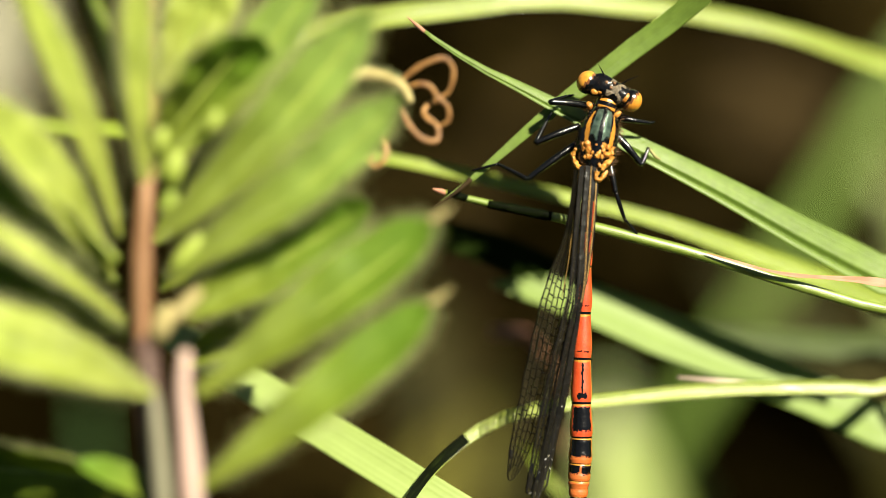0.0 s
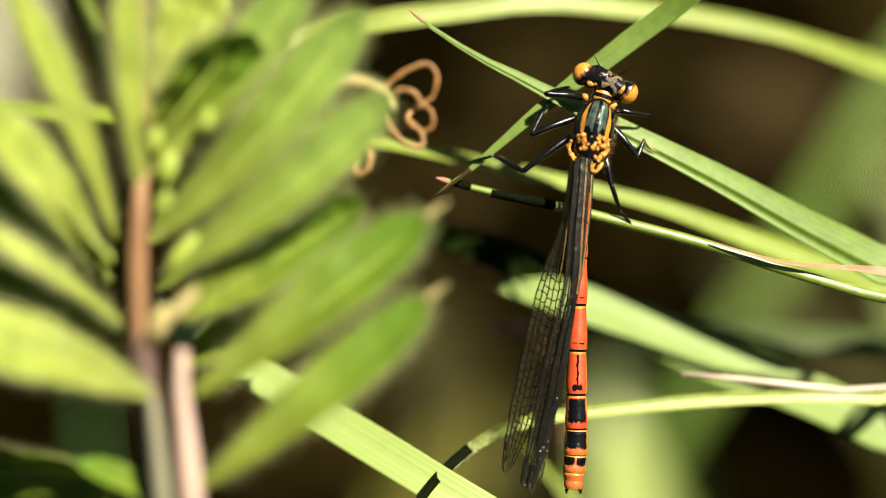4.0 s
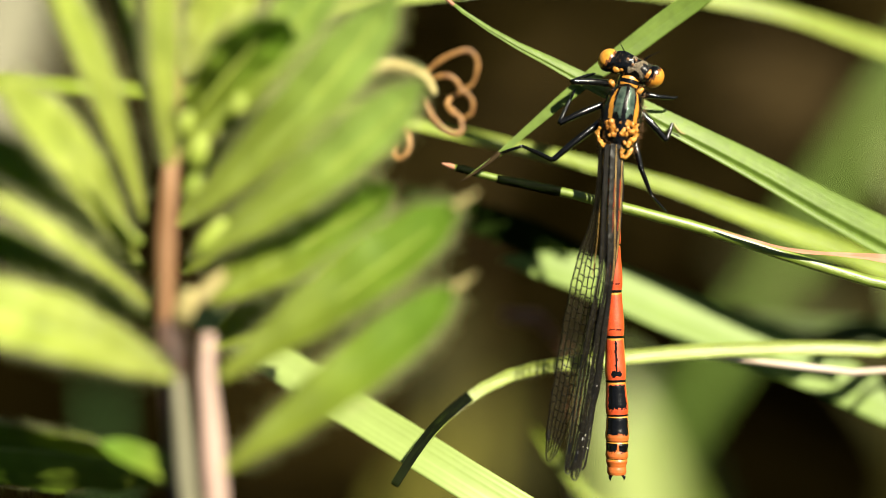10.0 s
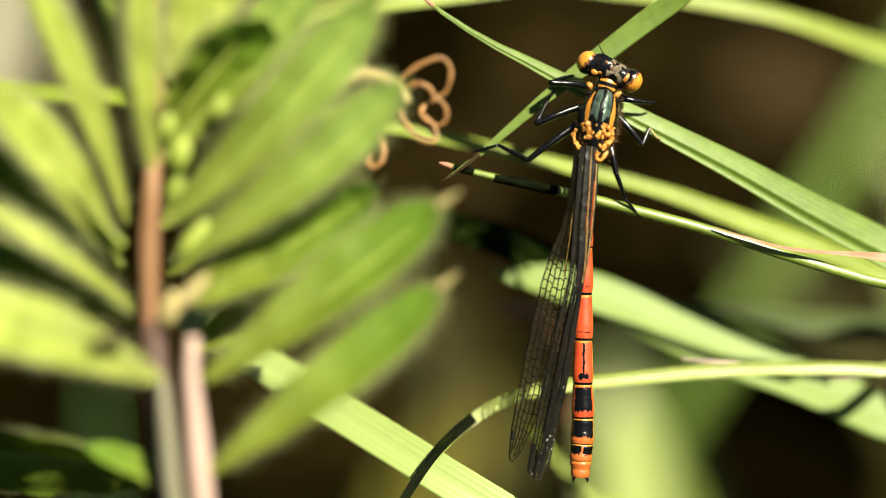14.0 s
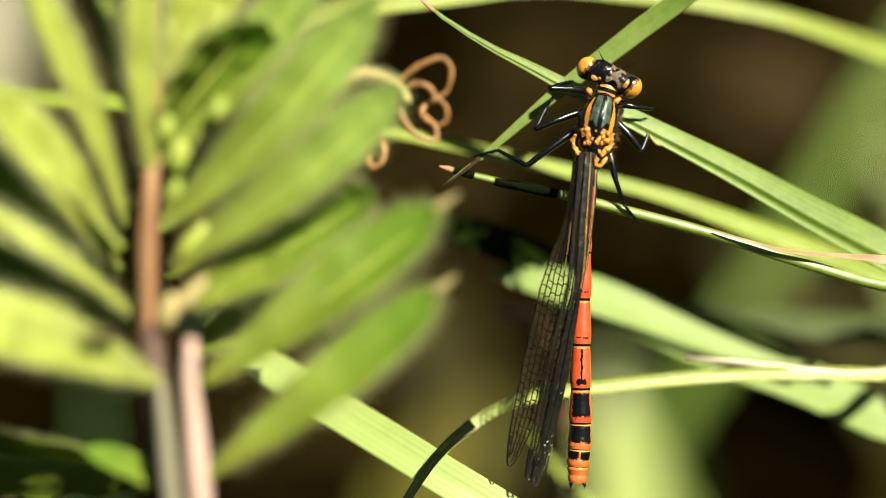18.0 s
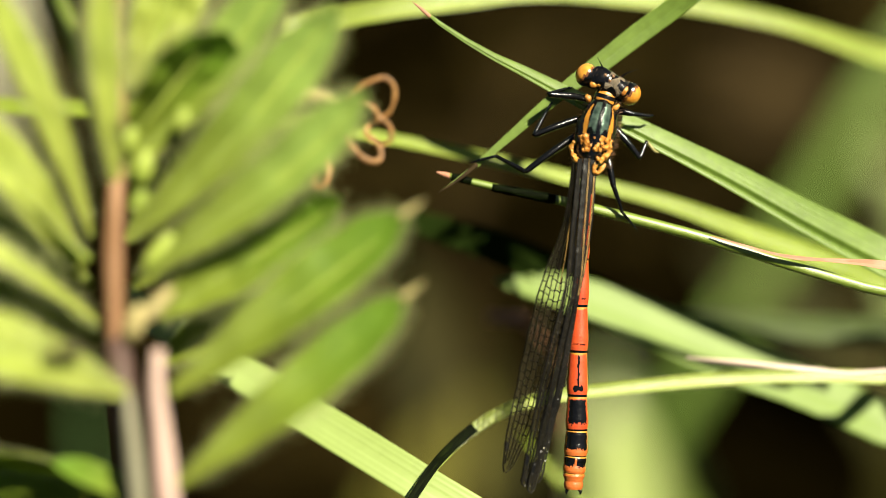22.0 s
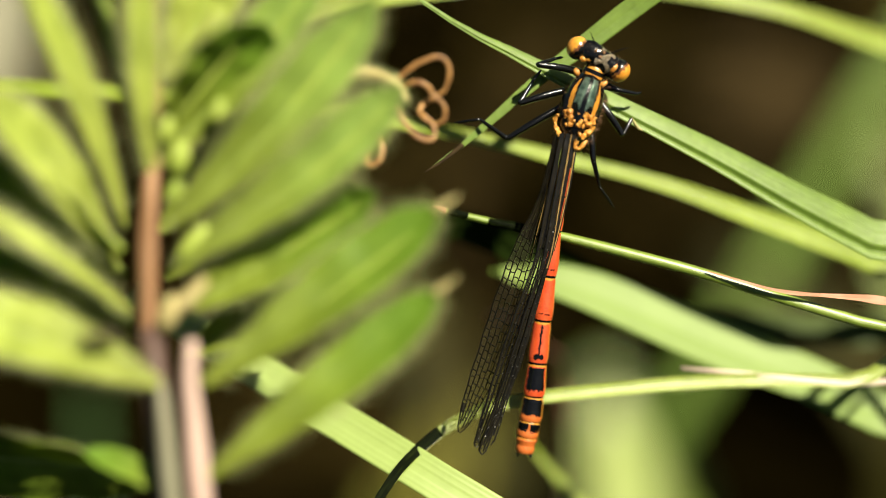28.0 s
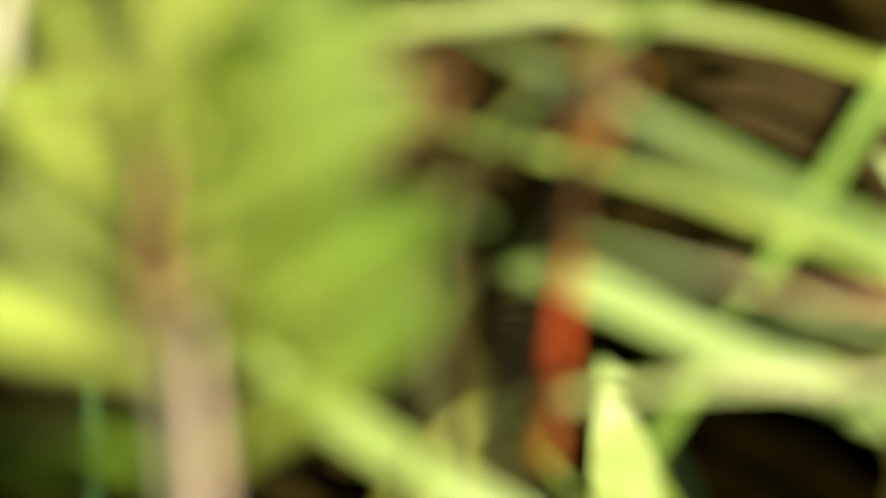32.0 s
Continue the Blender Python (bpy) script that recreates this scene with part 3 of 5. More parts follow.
    me = tube_data("stalk", way, [0.4, 0.4, 0.4, 0.3, 0.2, 0.45, 0.95, 0.5], DRY, 10, 60, way[0], lump=0.3)
    THINGS["husk"] = thing("dry_stalk", way[0], "small brown dry husk on a thin stalk", "dry stalk", "", me)


culms()

# ---- blades further back, out of focus ----
blade("back_mint", "sedge", [(21.22, 360, -96.44), (44.10, 358, -59.38), (62.33, 354, -29.29), (82.39, 354, 1.47), (103.79, 354, 34.91), (127.31, 360, 68.14)],
      [7, 7.2, 7.4, 8, 8, 7], SEDGE_FAR, "broad blue-green sedge blade far behind the perch", 24, 378, "far blades", fold=0.15)
blade("back_pale", "sedge", [(42.6, 342, -88), (42.6, 342, -62.5), (41.5, 342, -51.5), (39.6, 342, -41.5), (37.6, 345, -32.5)],
      [13, 16, 17, 11.5, 0.8], SEDGE_WAN, "short pale leaf standing behind the perch", 40, 354, "far blades", fold=0.1, normal=(0.2, -1, 0.6))
blade("back_wide", "sedge", [(65.51, 407, -113), (60.45, 404, -75), (55.45, 401, -60), (49.39, 401, -45), (42.13, 404, -32)],
      [24, 25, 24, 17, 3.5], SEDGE_SOFT, "wide soft-green leaf behind the perch", 53, 407, "far blades", fold=0.1, normal=(0.2, -1, 0.6))
blade("back_olive", "sedge", [(-15.99, 407, -109.03), (-8.18, 401, -78.63), (-0.61, 401, -61.97), (10.07, 404, -41.06)],
      [22, 26, 22, 4], SEDGE_YELLOW, "short yellowed leaf behind the perch", -14, 407, "far blades", fold=0.1)
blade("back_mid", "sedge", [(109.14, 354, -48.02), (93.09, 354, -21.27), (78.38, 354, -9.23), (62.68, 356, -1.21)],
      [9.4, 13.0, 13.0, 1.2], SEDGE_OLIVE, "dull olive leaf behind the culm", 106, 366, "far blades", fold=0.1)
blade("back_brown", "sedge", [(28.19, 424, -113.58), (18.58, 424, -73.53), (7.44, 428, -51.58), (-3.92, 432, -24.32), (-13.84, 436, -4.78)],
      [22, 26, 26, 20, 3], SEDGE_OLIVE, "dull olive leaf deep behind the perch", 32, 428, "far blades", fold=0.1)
blade("back_right", "sedge", [(140.35, 410, -40.12), (134.22, 415, -6.12), (129.49, 420, 19.20), (127.82, 425, 40.30)],
      [16, 20, 16, 2], SEDGE_SOFT, "soft yellow-green leaf far back in the clump", 150, 412, "far blades", fold=0.1)
blade("back_left", "sedge", [(-79.34, 342, -85.15), (-79.60, 342, -59.31), (-79.86, 342, -43.80), (-80.63, 342, -28.30)],
      [4.0, 4.0, 3.6, 2.0], SEDGE_TEAL, "blue-green sedge blade standing behind the shoot", -78, 354, "far blades", fold=0.1)
blade("back_corner", "sedge", [(-159.79, 448, -9.99), (-142.86, 448, 32.33), (-136.20, 454, 65.35), (-131.04, 460, 90.55)],
      [18.9, 21.2, 21.2, 16.5], ASH, "pale dead sedge blade far behind the shoot", -175, 470, "far blades", fold=0.1)
blade("back_dead_a", "sedge", [(136.0, 393, 34.3), (107.3, 386, 40.2), (90.5, 382, 45.6), (75.9, 380, 49.0), (66.0, 380, 49.7)],
      [10.3, 10.8, 10.8, 9.1, 2.3], SEDGE_DEAD, "limp dead brown sedge blade low behind the perch", 170, 432, "dead blades", fold=0.2, normal=(0.2, -1, 0.6))
blade("back_dead_b", "sedge", [(132.9, 384, 16.1), (108.0, 378, 29.4), (91.5, 374, 35.5), (77.3, 372, 38.8), (62.1, 372, 38.1)],
      [10.3, 11.4, 11.4, 9.1, 2.3], SEDGE_DEAD, "limp dead brown sedge blade low behind the perch", 159, 417, "dead blades", fold=0.2, normal=(0.2, -1, 0.6))
blade("back_dead_c", "sedge", [(109.3, 373, 15.6), (95.4, 368, 21.7), (83.7, 364, 27.0), (71.4, 362, 30.9), (64.9, 362, 30.9)],
      [6.8, 8.0, 8.0, 6.8, 1.7], SEDGE_DEAD, "limp dead brown sedge blade low behind the perch", 136, 397, "dead blades", fold=0.2, normal=(0.2, -1, 0.6))
blade("back_dead_e", "sedge", [(4.9, 362, 2.9), (8.9, 358, 19.1), (14.2, 354, 30.9), (23.4, 352, 42.7), (32.7, 352, 50.7)],
      [4.6, 5.1, 5.1, 4.6, 1.1], SEDGE_DEAD, "withered brown sedge blade standing behind the damselfly", 2, 387, "dead blades", fold=0.2, normal=(0.2, -1, 0.6))


# ---- leafy shoot ----
def leaf(shoot, root, base, tip, width, bow, mat, normal, seed, cup=0.18, wilt=0.0, hairs=True, pointed=False):
    """A lance-shaped hairy leaf on a short stalk, with a raised midrib underneath."""
    rng = random.Random(seed)
    a, b = Vector(base), Vector(tip)
    mid = a.lerp(b, 0.5) + Vector(bow)
    late = a.lerp(b, 0.82) + Vector(bow) * 0.62
    early = a.lerp(b, 0.18) + Vector(bow) * 0.5
    pts = [tuple(a), tuple(early), tuple(mid), tuple(late), tuple(b)]
    shape = [0.16, 0.36, 0.56, 0.73, 0.86, 0.95, 1.0, 1.0, 0.93, 0.70, 0.10]
    count = 46
    me = blade_data("leaf", pts, [width * s for s in shape], mat, cup=cup, normal=normal, count=count, origin=root, ripple=0.06, seed=seed, thick=0.22, twist=wilt, rib=True)
    ob = part("leaf", me, shoot)
    rib = part("midrib", tube_data("midrib", [Vector(p) + Vector(normal).normalized() * (-0.42 - cup * width * 0.5 * s) for p, s in zip(pts, (0.2, 0.55, 1, 0.85, 0.1))],
               [0.28, 0.24, 0.2, 0.14, 0.05], BUD, 6, 24, root), ob)
    if pointed:
        end = (b - Vector(pts[3])).normalized()
        part("leaf_point", tube_data("leaf_point", [b - end * 0.5, b + end * 0.5 + Vector((0.1, 0, 0)), b + end * 1.5 + Vector((0.3, 0, 0.1))], [0.4, 0.26, 0.05], STALE, 8, 10, root), ob, "brown hardened leaf point")
    if hairs:
        way = spline(pts, 120)
        roots = []
        for i in range(6, 118):
            ahead = (way[i + 1] - way[i - 1]).normalized()
            n = Vector(normal)
            n = (n - ahead * n.dot(ahead)).normalized()
            side = ahead.cross(n)
            half = along(shape, i / 119) * width / 2
            for s in (-1, 1):
                for _ in range(3 if i > 50 else 1):
                    root_at = way[i] + side * s * half * 0.98 + ahead * rng.uniform(-0.1, 0.1) - Vector(root)
                    roots.append((root_at, side * s * rng.uniform(0.6, 1.9) + ahead * rng.uniform(0.1, 0.7) + n * rng.uniform(-0.2, 0.5)))
        for _ in range(5):
            roots.append((way[-1] - Vector(root), ahead * rng.uniform(0.6, 1.3) + side * rng.uniform(-0.3, 0.3)))
        part("hair_fringe", bristles_data("hair_fringe", roots, HAIR, 0.02), ob)
    return ob


NEAR = 0.972


def drawn_near(top, where):
    """A thing planned at full distance, brought nearer to the lens with its size in proportion."""
    for ob in top.children_recursive:
        ob.data.transform(Matrix.Diagonal((NEAR, NEAR, NEAR, 1)))
    top.matrix_basis = BASE @ Matrix.Translation(mm(where) * NEAR)


def shoot():
    away = 115
    root = (-20, away, ground_up(away) - 1)
    top = thing("leafy_shoot", root, "young leafy shoot with narrow hairy green leaves", "plant")
    THINGS["shoot"] = top
    rel = root
    part("stem", tube_data("stem", [(-20, away + 1, -306), (-21, away, -200), (-21.5, away, -100), (-22.5, away, -50), (-20.77, 115, -24.29), (-21.64, 115, -16.47), (-22.33, 115, -10.82), (-22.68, 115, -6.47)],
         [1.7, 1.6, 1.5, 1.4, 1.35, 1.2, 1.05, 0.95], BARK_DARK, 16, 60, rel, lump=0.06), top, "dark brown lower stem")
    part("stem", tube_data("stem", [(-22.66, 115.32, -8.67), (-22.96, 115.32, -5.18), (-23.01, 115.32, -0.39), (-22.93, 115.8, 4.86), (-23.29, 119, 11.73), (-23.20, 119, 19.83), (-23.36, 119.8, 26.75)],
         [0.84, 0.78, 0.75, 0.64, 0.55, 0.42, 0.25], BARK, 16, 50, rel, lump=0.10), top, "orange-brown young stem")
    part("peeled_stalk", tube_data("peeled_stalk", [(-18, away - 2.4, -60), (-18.51, 113.4, -23.95), (-18.74, 113, -18.32), (-19.04, 113, -13.62), (-19.38, 113, -10.20), (-19.32, 113.4, -7.33)],
         [1.2, 1.2, 1.15, 1.1, 1.05, 0.9, 0.5], PITH, 16, 50, rel, lump=0.13, seed=9), top, "pale pinkish peeled side stalk")
    part("peeled_stalk", tube_data("peeled_stalk", [(-19.7, away - 2.6, -60), (-20.34, 112.6, -23.78), (-20.60, 112.2, -18.61), (-21.03, 112.2, -14.37), (-21.44, 112.6, -11.23), (-21.77, 113.4, -9.90)],
         [0.7, 0.7, 0.65, 0.6, 0.45, 0.15], ASH, 14, 40, rel, lump=0.07, seed=11), top, "grey-beige peeled strip of stem")
    grown = []

    def sprout(foot, tip, wide, bow, mat, facing, cup):
        k = len(grown)
        grown.append(leaf(top, rel, foot, tip, wide, bow, mat, facing, 20 + k, cup * 1.6, hairs=k != 20, pointed=k < 2))

    # foot, tip, width, bow, kind, facing, cup
    sprout((-17.78, 112.6, -17.49), (-0.52, 114.5, -3.42), 4.2, (0.1, 0, -0.1), LEAF, (0.1, -1, 0.55), 0.2)
    sprout((-18.34, 113.4, -10.58), (-0.52, 114.5, 2.9), 5.0, (0.1, 0, 0.1), LEAF, (0.1, -1, 0.6), 0.2)
    sprout((-20.88, 116.6, -5.24), (-5.7, 117, 4.11), 5.2, (0, 0, 0.0), LEAF, (0.2, -1, 0.3), 0.38)
    sprout((-21.28, 121.4, -9.13), (-6.52, 119.8, -1.31), 5.0, (0, 0, 0.4), LEAF, (0.2, -1, 0.2), 0.38)
    sprout((-21.03, 115, -1.69), (-3.46, 114.5, 12.24), 4.4, (0.3, 0, -0.5), LEAF_MID, (0.2, -1, 0.45), 0.38)
    sprout((-22.89, 121.4, -2.71), (-8.27, 119, 6.79), 4.8, (0, 0, 0.3), LEAF, (0.3, -1, 0.1), 0.38)
    sprout((-21.46, 115, 1.35), (-5.62, 114.5, 18.82), 4.6, (0.5, 0, -0.5), LEAF_MID, (0.3, -1, 0.3), 0.38)
    sprout((-23.30, 121.4, 0.96), (-10.97, 119, 14.43), 4.8, (0.2, 0, 0), LEAF, (0.3, -1, 0.1), 0.38)
    sprout((-22.56, 116.6, 6.21), (-9.80, 115.8, 21.92), 4.2, (0.3, 0, -0.3), LEAF_MID, (0.2, -1, 0.3), 0.38)
    sprout((-22.4, 116.5, 7.53), (-14.02, 114.5, 16.83), 9.5, (0.3, 0, 0.2), LEAF, (0.62, -0.44, -0.60), 0.04)
    sprout((-22.34, 118.5, 13.03), (-17.64, 117, 23.47), 5.2, (0.5, 0, 0.1), LEAF_YOUNG, (0.4, -1, 0.5), 0.12)
    sprout((-22.84, 115.8, 4.42), (-22.81, 111, 21.85), 2.3, (-0.2, 0, 0), LEAF_YOUNG, (0.5, -1, 0.3), 0.2)
    sprout((-24.01, 119, 4.99), (-28.42, 115, 21.77), 2.9, (0.4, 0, 0.4), LEAF, (-0.9, -0.45, -0.3), 0.2)
    sprout((-25.19, 117.4, 1.38), (-31.73, 110.2, 20.86), 2.5, (0.5, 0, 0.8), LEAF_YOUNG, (0.6, -1, 0.4), 0.2)
    sprout((-26.1, 118.2, -2.0), (-34.6, 110.2, 11.28), 4.0, (0.8, 0, 0.9), LEAF_YOUNG, (0.5, -1, 0.5), 0.2)
    sprout((-25.33, 115.8, -0.83), (-39.99, 115.8, 7.48), 4.8, (0.5, 0, 0.8), LEAF, (-0.31, -0.6, -0.56), 0.12)
    sprout((-25.58, 119, -2.65), (-39.82, 120.6, 4.15), 5.0, (0, 0, 0.3), LEAF, (0.3, -0.6, -0.9), 0.2)
    sprout((-23.78, 117.4, -6.17), (-35.40, 111, 2.89), 1.4, (0.2, 0, 0.4), LEAF_YOUNG, (0.4, -1, 0.6), 0.2)
    sprout((-24.13, 117.4, -7.05), (-39.30, 119, 0.04), 5.0, (0, 0, 0.3), LEAF, (0.3, -0.6, -0.9), 0.2)
    sprout((-21.61, 112.6, -10.59), (-38.89, 110.2, -4.95), 5.2, (0, 0, 0.9), LEAF_YOUNG, (0.15, -1, 0.55), 0.16)
    sprout((-18.9, 114.2, -20.6), (-28.2, 116.4, -16.2), 2.1, (0.2, 0, 0.7), LEAF, (0.2, -1, 0.6), 0.2)
    sprout((-21.6, 118.5, -19.0), (-45.0, 124.2, -18.3), 9.0, (0, 0, 0.3), LEAF, (-0.2, -0.564, -0.6), 0.04)
    for i, (c, r, turn) in enumerate((((-21.64, 115, 8.91), (0.6, 0.6, 1.2), 5), ((-20.60, 115, 6.56), (0.75, 0.7, 1.4), 12), ((-21.03, 115, 3.95), (0.55, 0.5, 1.0), 25), ((-19.55, 115, 0.04), (0.65, 0.6, 1.8), 38),
                                      ((-17.64, 115, 10.25), (0.6, 0.6, 1.0), 20), ((-21.19, 114, -5.38), (0.8, 0.8, 1.5), 18), ((-19.55, 114, -4.09), (0.62, 0.6, 1.9), 42))):
        c = Vector(c) - Vector(rel)
        part("bud", ball_data("bud", c, r, CREAM if i > 4 else BUD, (0, turn, 0), rough=0.12, seed=i), top)
    # withered, curled leaf ends
    stalk = THINGS["tendril"] = part("tendril", tube_data("tendril", [(-11.04, 117.4, 11.35), (-8.36, 120.3, 13.68), (-6.64, 122.2, 14.45), (-4.83, 123.0, 14.17), (-3.54, 123.4, 13.47), (-2.89, 123.4, 12.26)], [0.62, 0.62, 0.6, 0.55, 0.45, 0.3], CREAM, 12, 40, rel, lump=0.12), top, "pale hairy stalk")
    rng = random.Random(77)
    down = []
    for p in spline([(-9.20, 119.3, 13.11), (-8.36, 120.3, 13.76), (-6.64, 122.2, 14.45), (-4.83, 123.0, 14.17), (-3.54, 123.4, 13.47)], 240):
        g = rng.uniform(0, 6.28)
        n = Vector((0.3 * math.cos(g), -abs(math.sin(g)), math.cos(g)))
        down.append((p + n * 0.5 - Vector(rel), n * rng.uniform(0.4, 0.9)))
    part("hair_fringe", bristles_data("hair_fringe", down, HAIR, 0.02), stalk)
    for curl, thick in (
            ([(-3.69, 123.6, 14.06), (-2.51, 123.3, 15.04), (-1.21, 123.1, 15.71), (-0.10, 123.1, 15.91), (0.56, 123.2, 15.22), (0.56, 123.3, 14.11), (0.10, 123.5, 12.92)], 0.20),
            ([(-3.37, 123.6, 13.49), (-2.14, 123.2, 13.82), (-1.21, 123.2, 13.54), (-0.65, 123.3, 12.72), (0.18, 123.3, 11.97), (0.23, 123.4, 10.86), (-0.56, 123.6, 10.36)], 0.20),
            ([(-3.64, 123.5, 11.80), (-3.16, 123.2, 10.66), (-2.23, 123.0, 9.53), (-1.12, 123.0, 9.06), (-0.56, 123.2, 9.45), (-0.75, 123.5, 10.40), (-1.59, 123.7, 11.35)], 0.21),
            ([(0.10, 123.7, 13.13), (-0.66, 124.0, 12.60), (-1.50, 124.2, 12.14), (-1.82, 124.0, 11.48), (-1.31, 123.6, 10.79), (-0.75, 123.5, 10.59)], 0.20),
            ([(-5.25, 124.0, 9.41), (-4.86, 123.7, 8.55), (-5.03, 123.5, 7.51), (-5.69, 123.5, 6.95), (-6.17, 123.7, 7.33), (-5.90, 123.9, 7.91)], 0.21)):
        part("curl", tube_data("curl", curl, [thick * f for f in (0.9, 1.1, 1.0, 1.05, 0.9, 0.95, 0.6)], TENDRIL, 10, 60, rel, lump=0.18, flat=0.6), stalk, "curled brown withered tip")
    drawn_near(top, root)


shoot()


# ---- damselfly ----
def damselfly():
    fly = thing("damselfly", (12.52, 127, 6.77), "red and black damselfly clinging head up, wings folded", "damselfly")
    THINGS["damselfly"] = fly
    # abdomen, ten rings
    axis = [(-0.15, 0, 0.19), (-0.36, 0, -2.16), (-0.52, 0.1, -4.80), (-0.60, 0.2, -7.82), (-0.74, 0.3, -11.80), (-0.82, 0.3, -15.69), (-0.86, 0.2, -19.43), (-0.86, 0.1, -22.31), (-0.96, 0, -24.47), (-1.06, 0, -25.91), (-1.10, 0, -27.25)]
    wide = [0.90, 0.60, 0.54, 0.58, 0.70, 0.80, 0.86, 0.93, 0.97, 0.92, 0.78]
    way = [Vector(p) for p in axis]
    for i in range(10):
        a, b = way[i], way[i + 1]
        before, after = way[max(0, i - 1)], way[min(10, i + 2)]
        pts = [a.lerp(b, -0.02), a.lerp(b, 0.08), a.lerp(b, 0.5), a.lerp(b, 0.93), a.lerp(b, 1.0)]
        r0, r1 = wide[i], wide[i + 1]
        radii = [r0 * 0.93, r0 * 1.0, (r0 + r1) / 2 * 0.985, r1 * 0.985, r1 * 1.04, r1 * 1.04, r1 * 0.94]

        def pick(f, g, i=i):
            back = math.cos(g)
            jag = noise.noise(Vector((f * 14, g * 9, i * 3.1)))
            off = abs(math.sin(g))
            if i == 0:
                return 2 if back > 0.1 or f > 0.93 else 0
            if f > (0.945 if i < 7 else 0.97) and i < 9:
                return 2
            if f < (0.04 if i < 6 else 0.075) + 0.04 * max(0.0, back) ** 4 * (1 if i < 6 else 0):
                return 3
            if i in (1, 2, 3, 4) and 0.80 < f + 0.02 * jag < 0.825 and 0.1 < off < 0.62:
                return 2
            if i == 5 and back > 0 and off < 0.11 + 0.07 * jag and 0.06 < f < 0.86:
                return 2
            if i == 5 and back > 0 and (f - 0.81) ** 2 / 0.006 + (off - 0.27) ** 2 / 0.045 < 1 + 0.4 * jag:
                return 2
            if i == 6 and 0.10 + 0.03 * jag < f < 0.77 + 0.07 * jag + 0.05 * off and back > 0.60 + 0.12 * jag:
                return 2
            if i == 7 and 0.07 < f < 0.72 + 0.09 * jag and back > 0.42 + 0.16 * jag:
                return 2
            if i == 8 and 0.05 < f < 0.58 + 0.2 * jag - 0.5 * max(0.0, 0.3 - off) and back > 0.30 and off > 0.06:
                return 2
            if 2 <= i < 9 and abs(back) < (0.26 if i < 5 else 0.42):
                return 3
            return 1 if i >= 7 or back < 0.35 else 0

        part("abdomen_ring", tube_data("abdomen_ring", pts, radii, [RED, RED_PALE, BLACK, YELLOW], 72, 56, flat=0.9, pick=pick), fly)
    for s in (-1, 1):
        part("tail_clasper", tube_data("tail_clasper", [Vector((-1.10, 0, -27.16)) + Vector((s * 0.4, 0, 0)), Vector((-1.10, -0.2, -27.45)) + Vector((s * 0.6, 0, 0)), Vector((-1.10, -0.2, -27.73)) + Vector((s * 0.55, 0, 0))],
             [0.16, 0.13, 0.03], BLACK, 8, 10), fly)
    # thorax
    def coat_of(f, g):
        x = math.sin(g)
        front = math.cos(g) > 0
        if abs(x) < 0.09 and front:
            return 1
        late = 0.50 if x > 0 else 0.63
        if front and 0.10 < f < late and 0.55 + 0.05 * math.sin(f * 11) < abs(x) < 0.64 + 0.10 * math.sin(min(1.0, f / late) * 3.1) - 0.10 * max(0.0, 0.25 - f) / 0.25:
            return 2
        if math.cos(g) < -0.2:
            return 2 if abs(math.sin(f * 9)) > 0.6 else 1
        return 0 if abs(x) < 0.44 and 0.07 < f < 0.45 + 0.05 * math.cos(x * 9) else 1

    part("thorax", tube_data("thorax", [(1.01, 0.1, 5.66), (0.82, 0, 4.89), (0.48, -0.1, 3.60), (0.19, 0, 2.02), (-0.05, 0.1, 0.72), (-0.10, 0.2, -0.19)],
         [0.9, 1.4, 1.74, 1.78, 1.55, 0.95], [BRONZE, BLACK, YELLOW], 120, 90, flat=1.0, pick=coat_of, ridge=0.16), fly, "metallic dark green thorax with orange stripes")
    part("prothorax", tube_data("prothorax", [(1.39, 0.1, 6.72), (1.25, 0, 6.24), (1.10, 0, 5.76), (0.96, 0.1, 5.28)], [0.55, 0.95, 1.0, 0.9], [BLACK, YELLOW], 36, 24,
         pick=lambda f, g: 1 if (0.3 < f < 0.45 or 0.62 < f < 0.85) and math.cos(g) > -0.2 and abs(math.sin(g * 1.5)) < 0.96 else 0), fly, "narrow black and orange collar")
    rng = random.Random(3)
    for r, ridge_line in (
            (0.25, ((1013, 254), (1009, 266), (1012, 279), (1019, 290), (1021, 301))),
            (0.30, ((1030, 243), (1034, 254), (1033, 265), (1037, 273))),
            (0.20, ((1023, 245), (1026, 253), (1025, 260))),
            (0.26, ((1046, 247), (1052, 256), (1050, 266), (1045, 272))),
            (0.26, ((1061, 246), (1058, 256), (1065, 266), (1073, 262))),
            (0.29, ((1075, 268), (1071, 278), (1062, 284), (1058, 293))),
            (0.24, ((1049, 296), (1047, 305), (1053, 311), (1060, 304), (1067, 294))),
            (0.18, ((1078, 252), (1075, 259), (1078, 266)))):
        line = [Vector(((x - 1045) * 0.048, -1.93 * math.sqrt(max(0.08, 1 - ((x - 1049) / 44) ** 2)) + rng.uniform(0, 0.1), (300 - y) * 0.048)) for x, y in ridge_line]
        part("wing_hinge", tube_data("wing_hinge", line, [r * rng.uniform(0.5, 1.05) for _ in range(9)] + [r * 0.4], HINGE, 14, 40, lump=0.22, seed=int(r * 1000) + len(line)), fly)
    for x, y, r in ((1041, 262, 0.15), (1057, 270, 0.14), (1028, 270, 0.13), (1068, 253, 0.16), (1053, 285, 0.15), (1037, 178, 0.26), (1086, 194, 0.26)):
        deep = -0.9 if y < 200 else -1.93 * math.sqrt(max(0.08, 1 - ((x - 1049) / 44) ** 2))
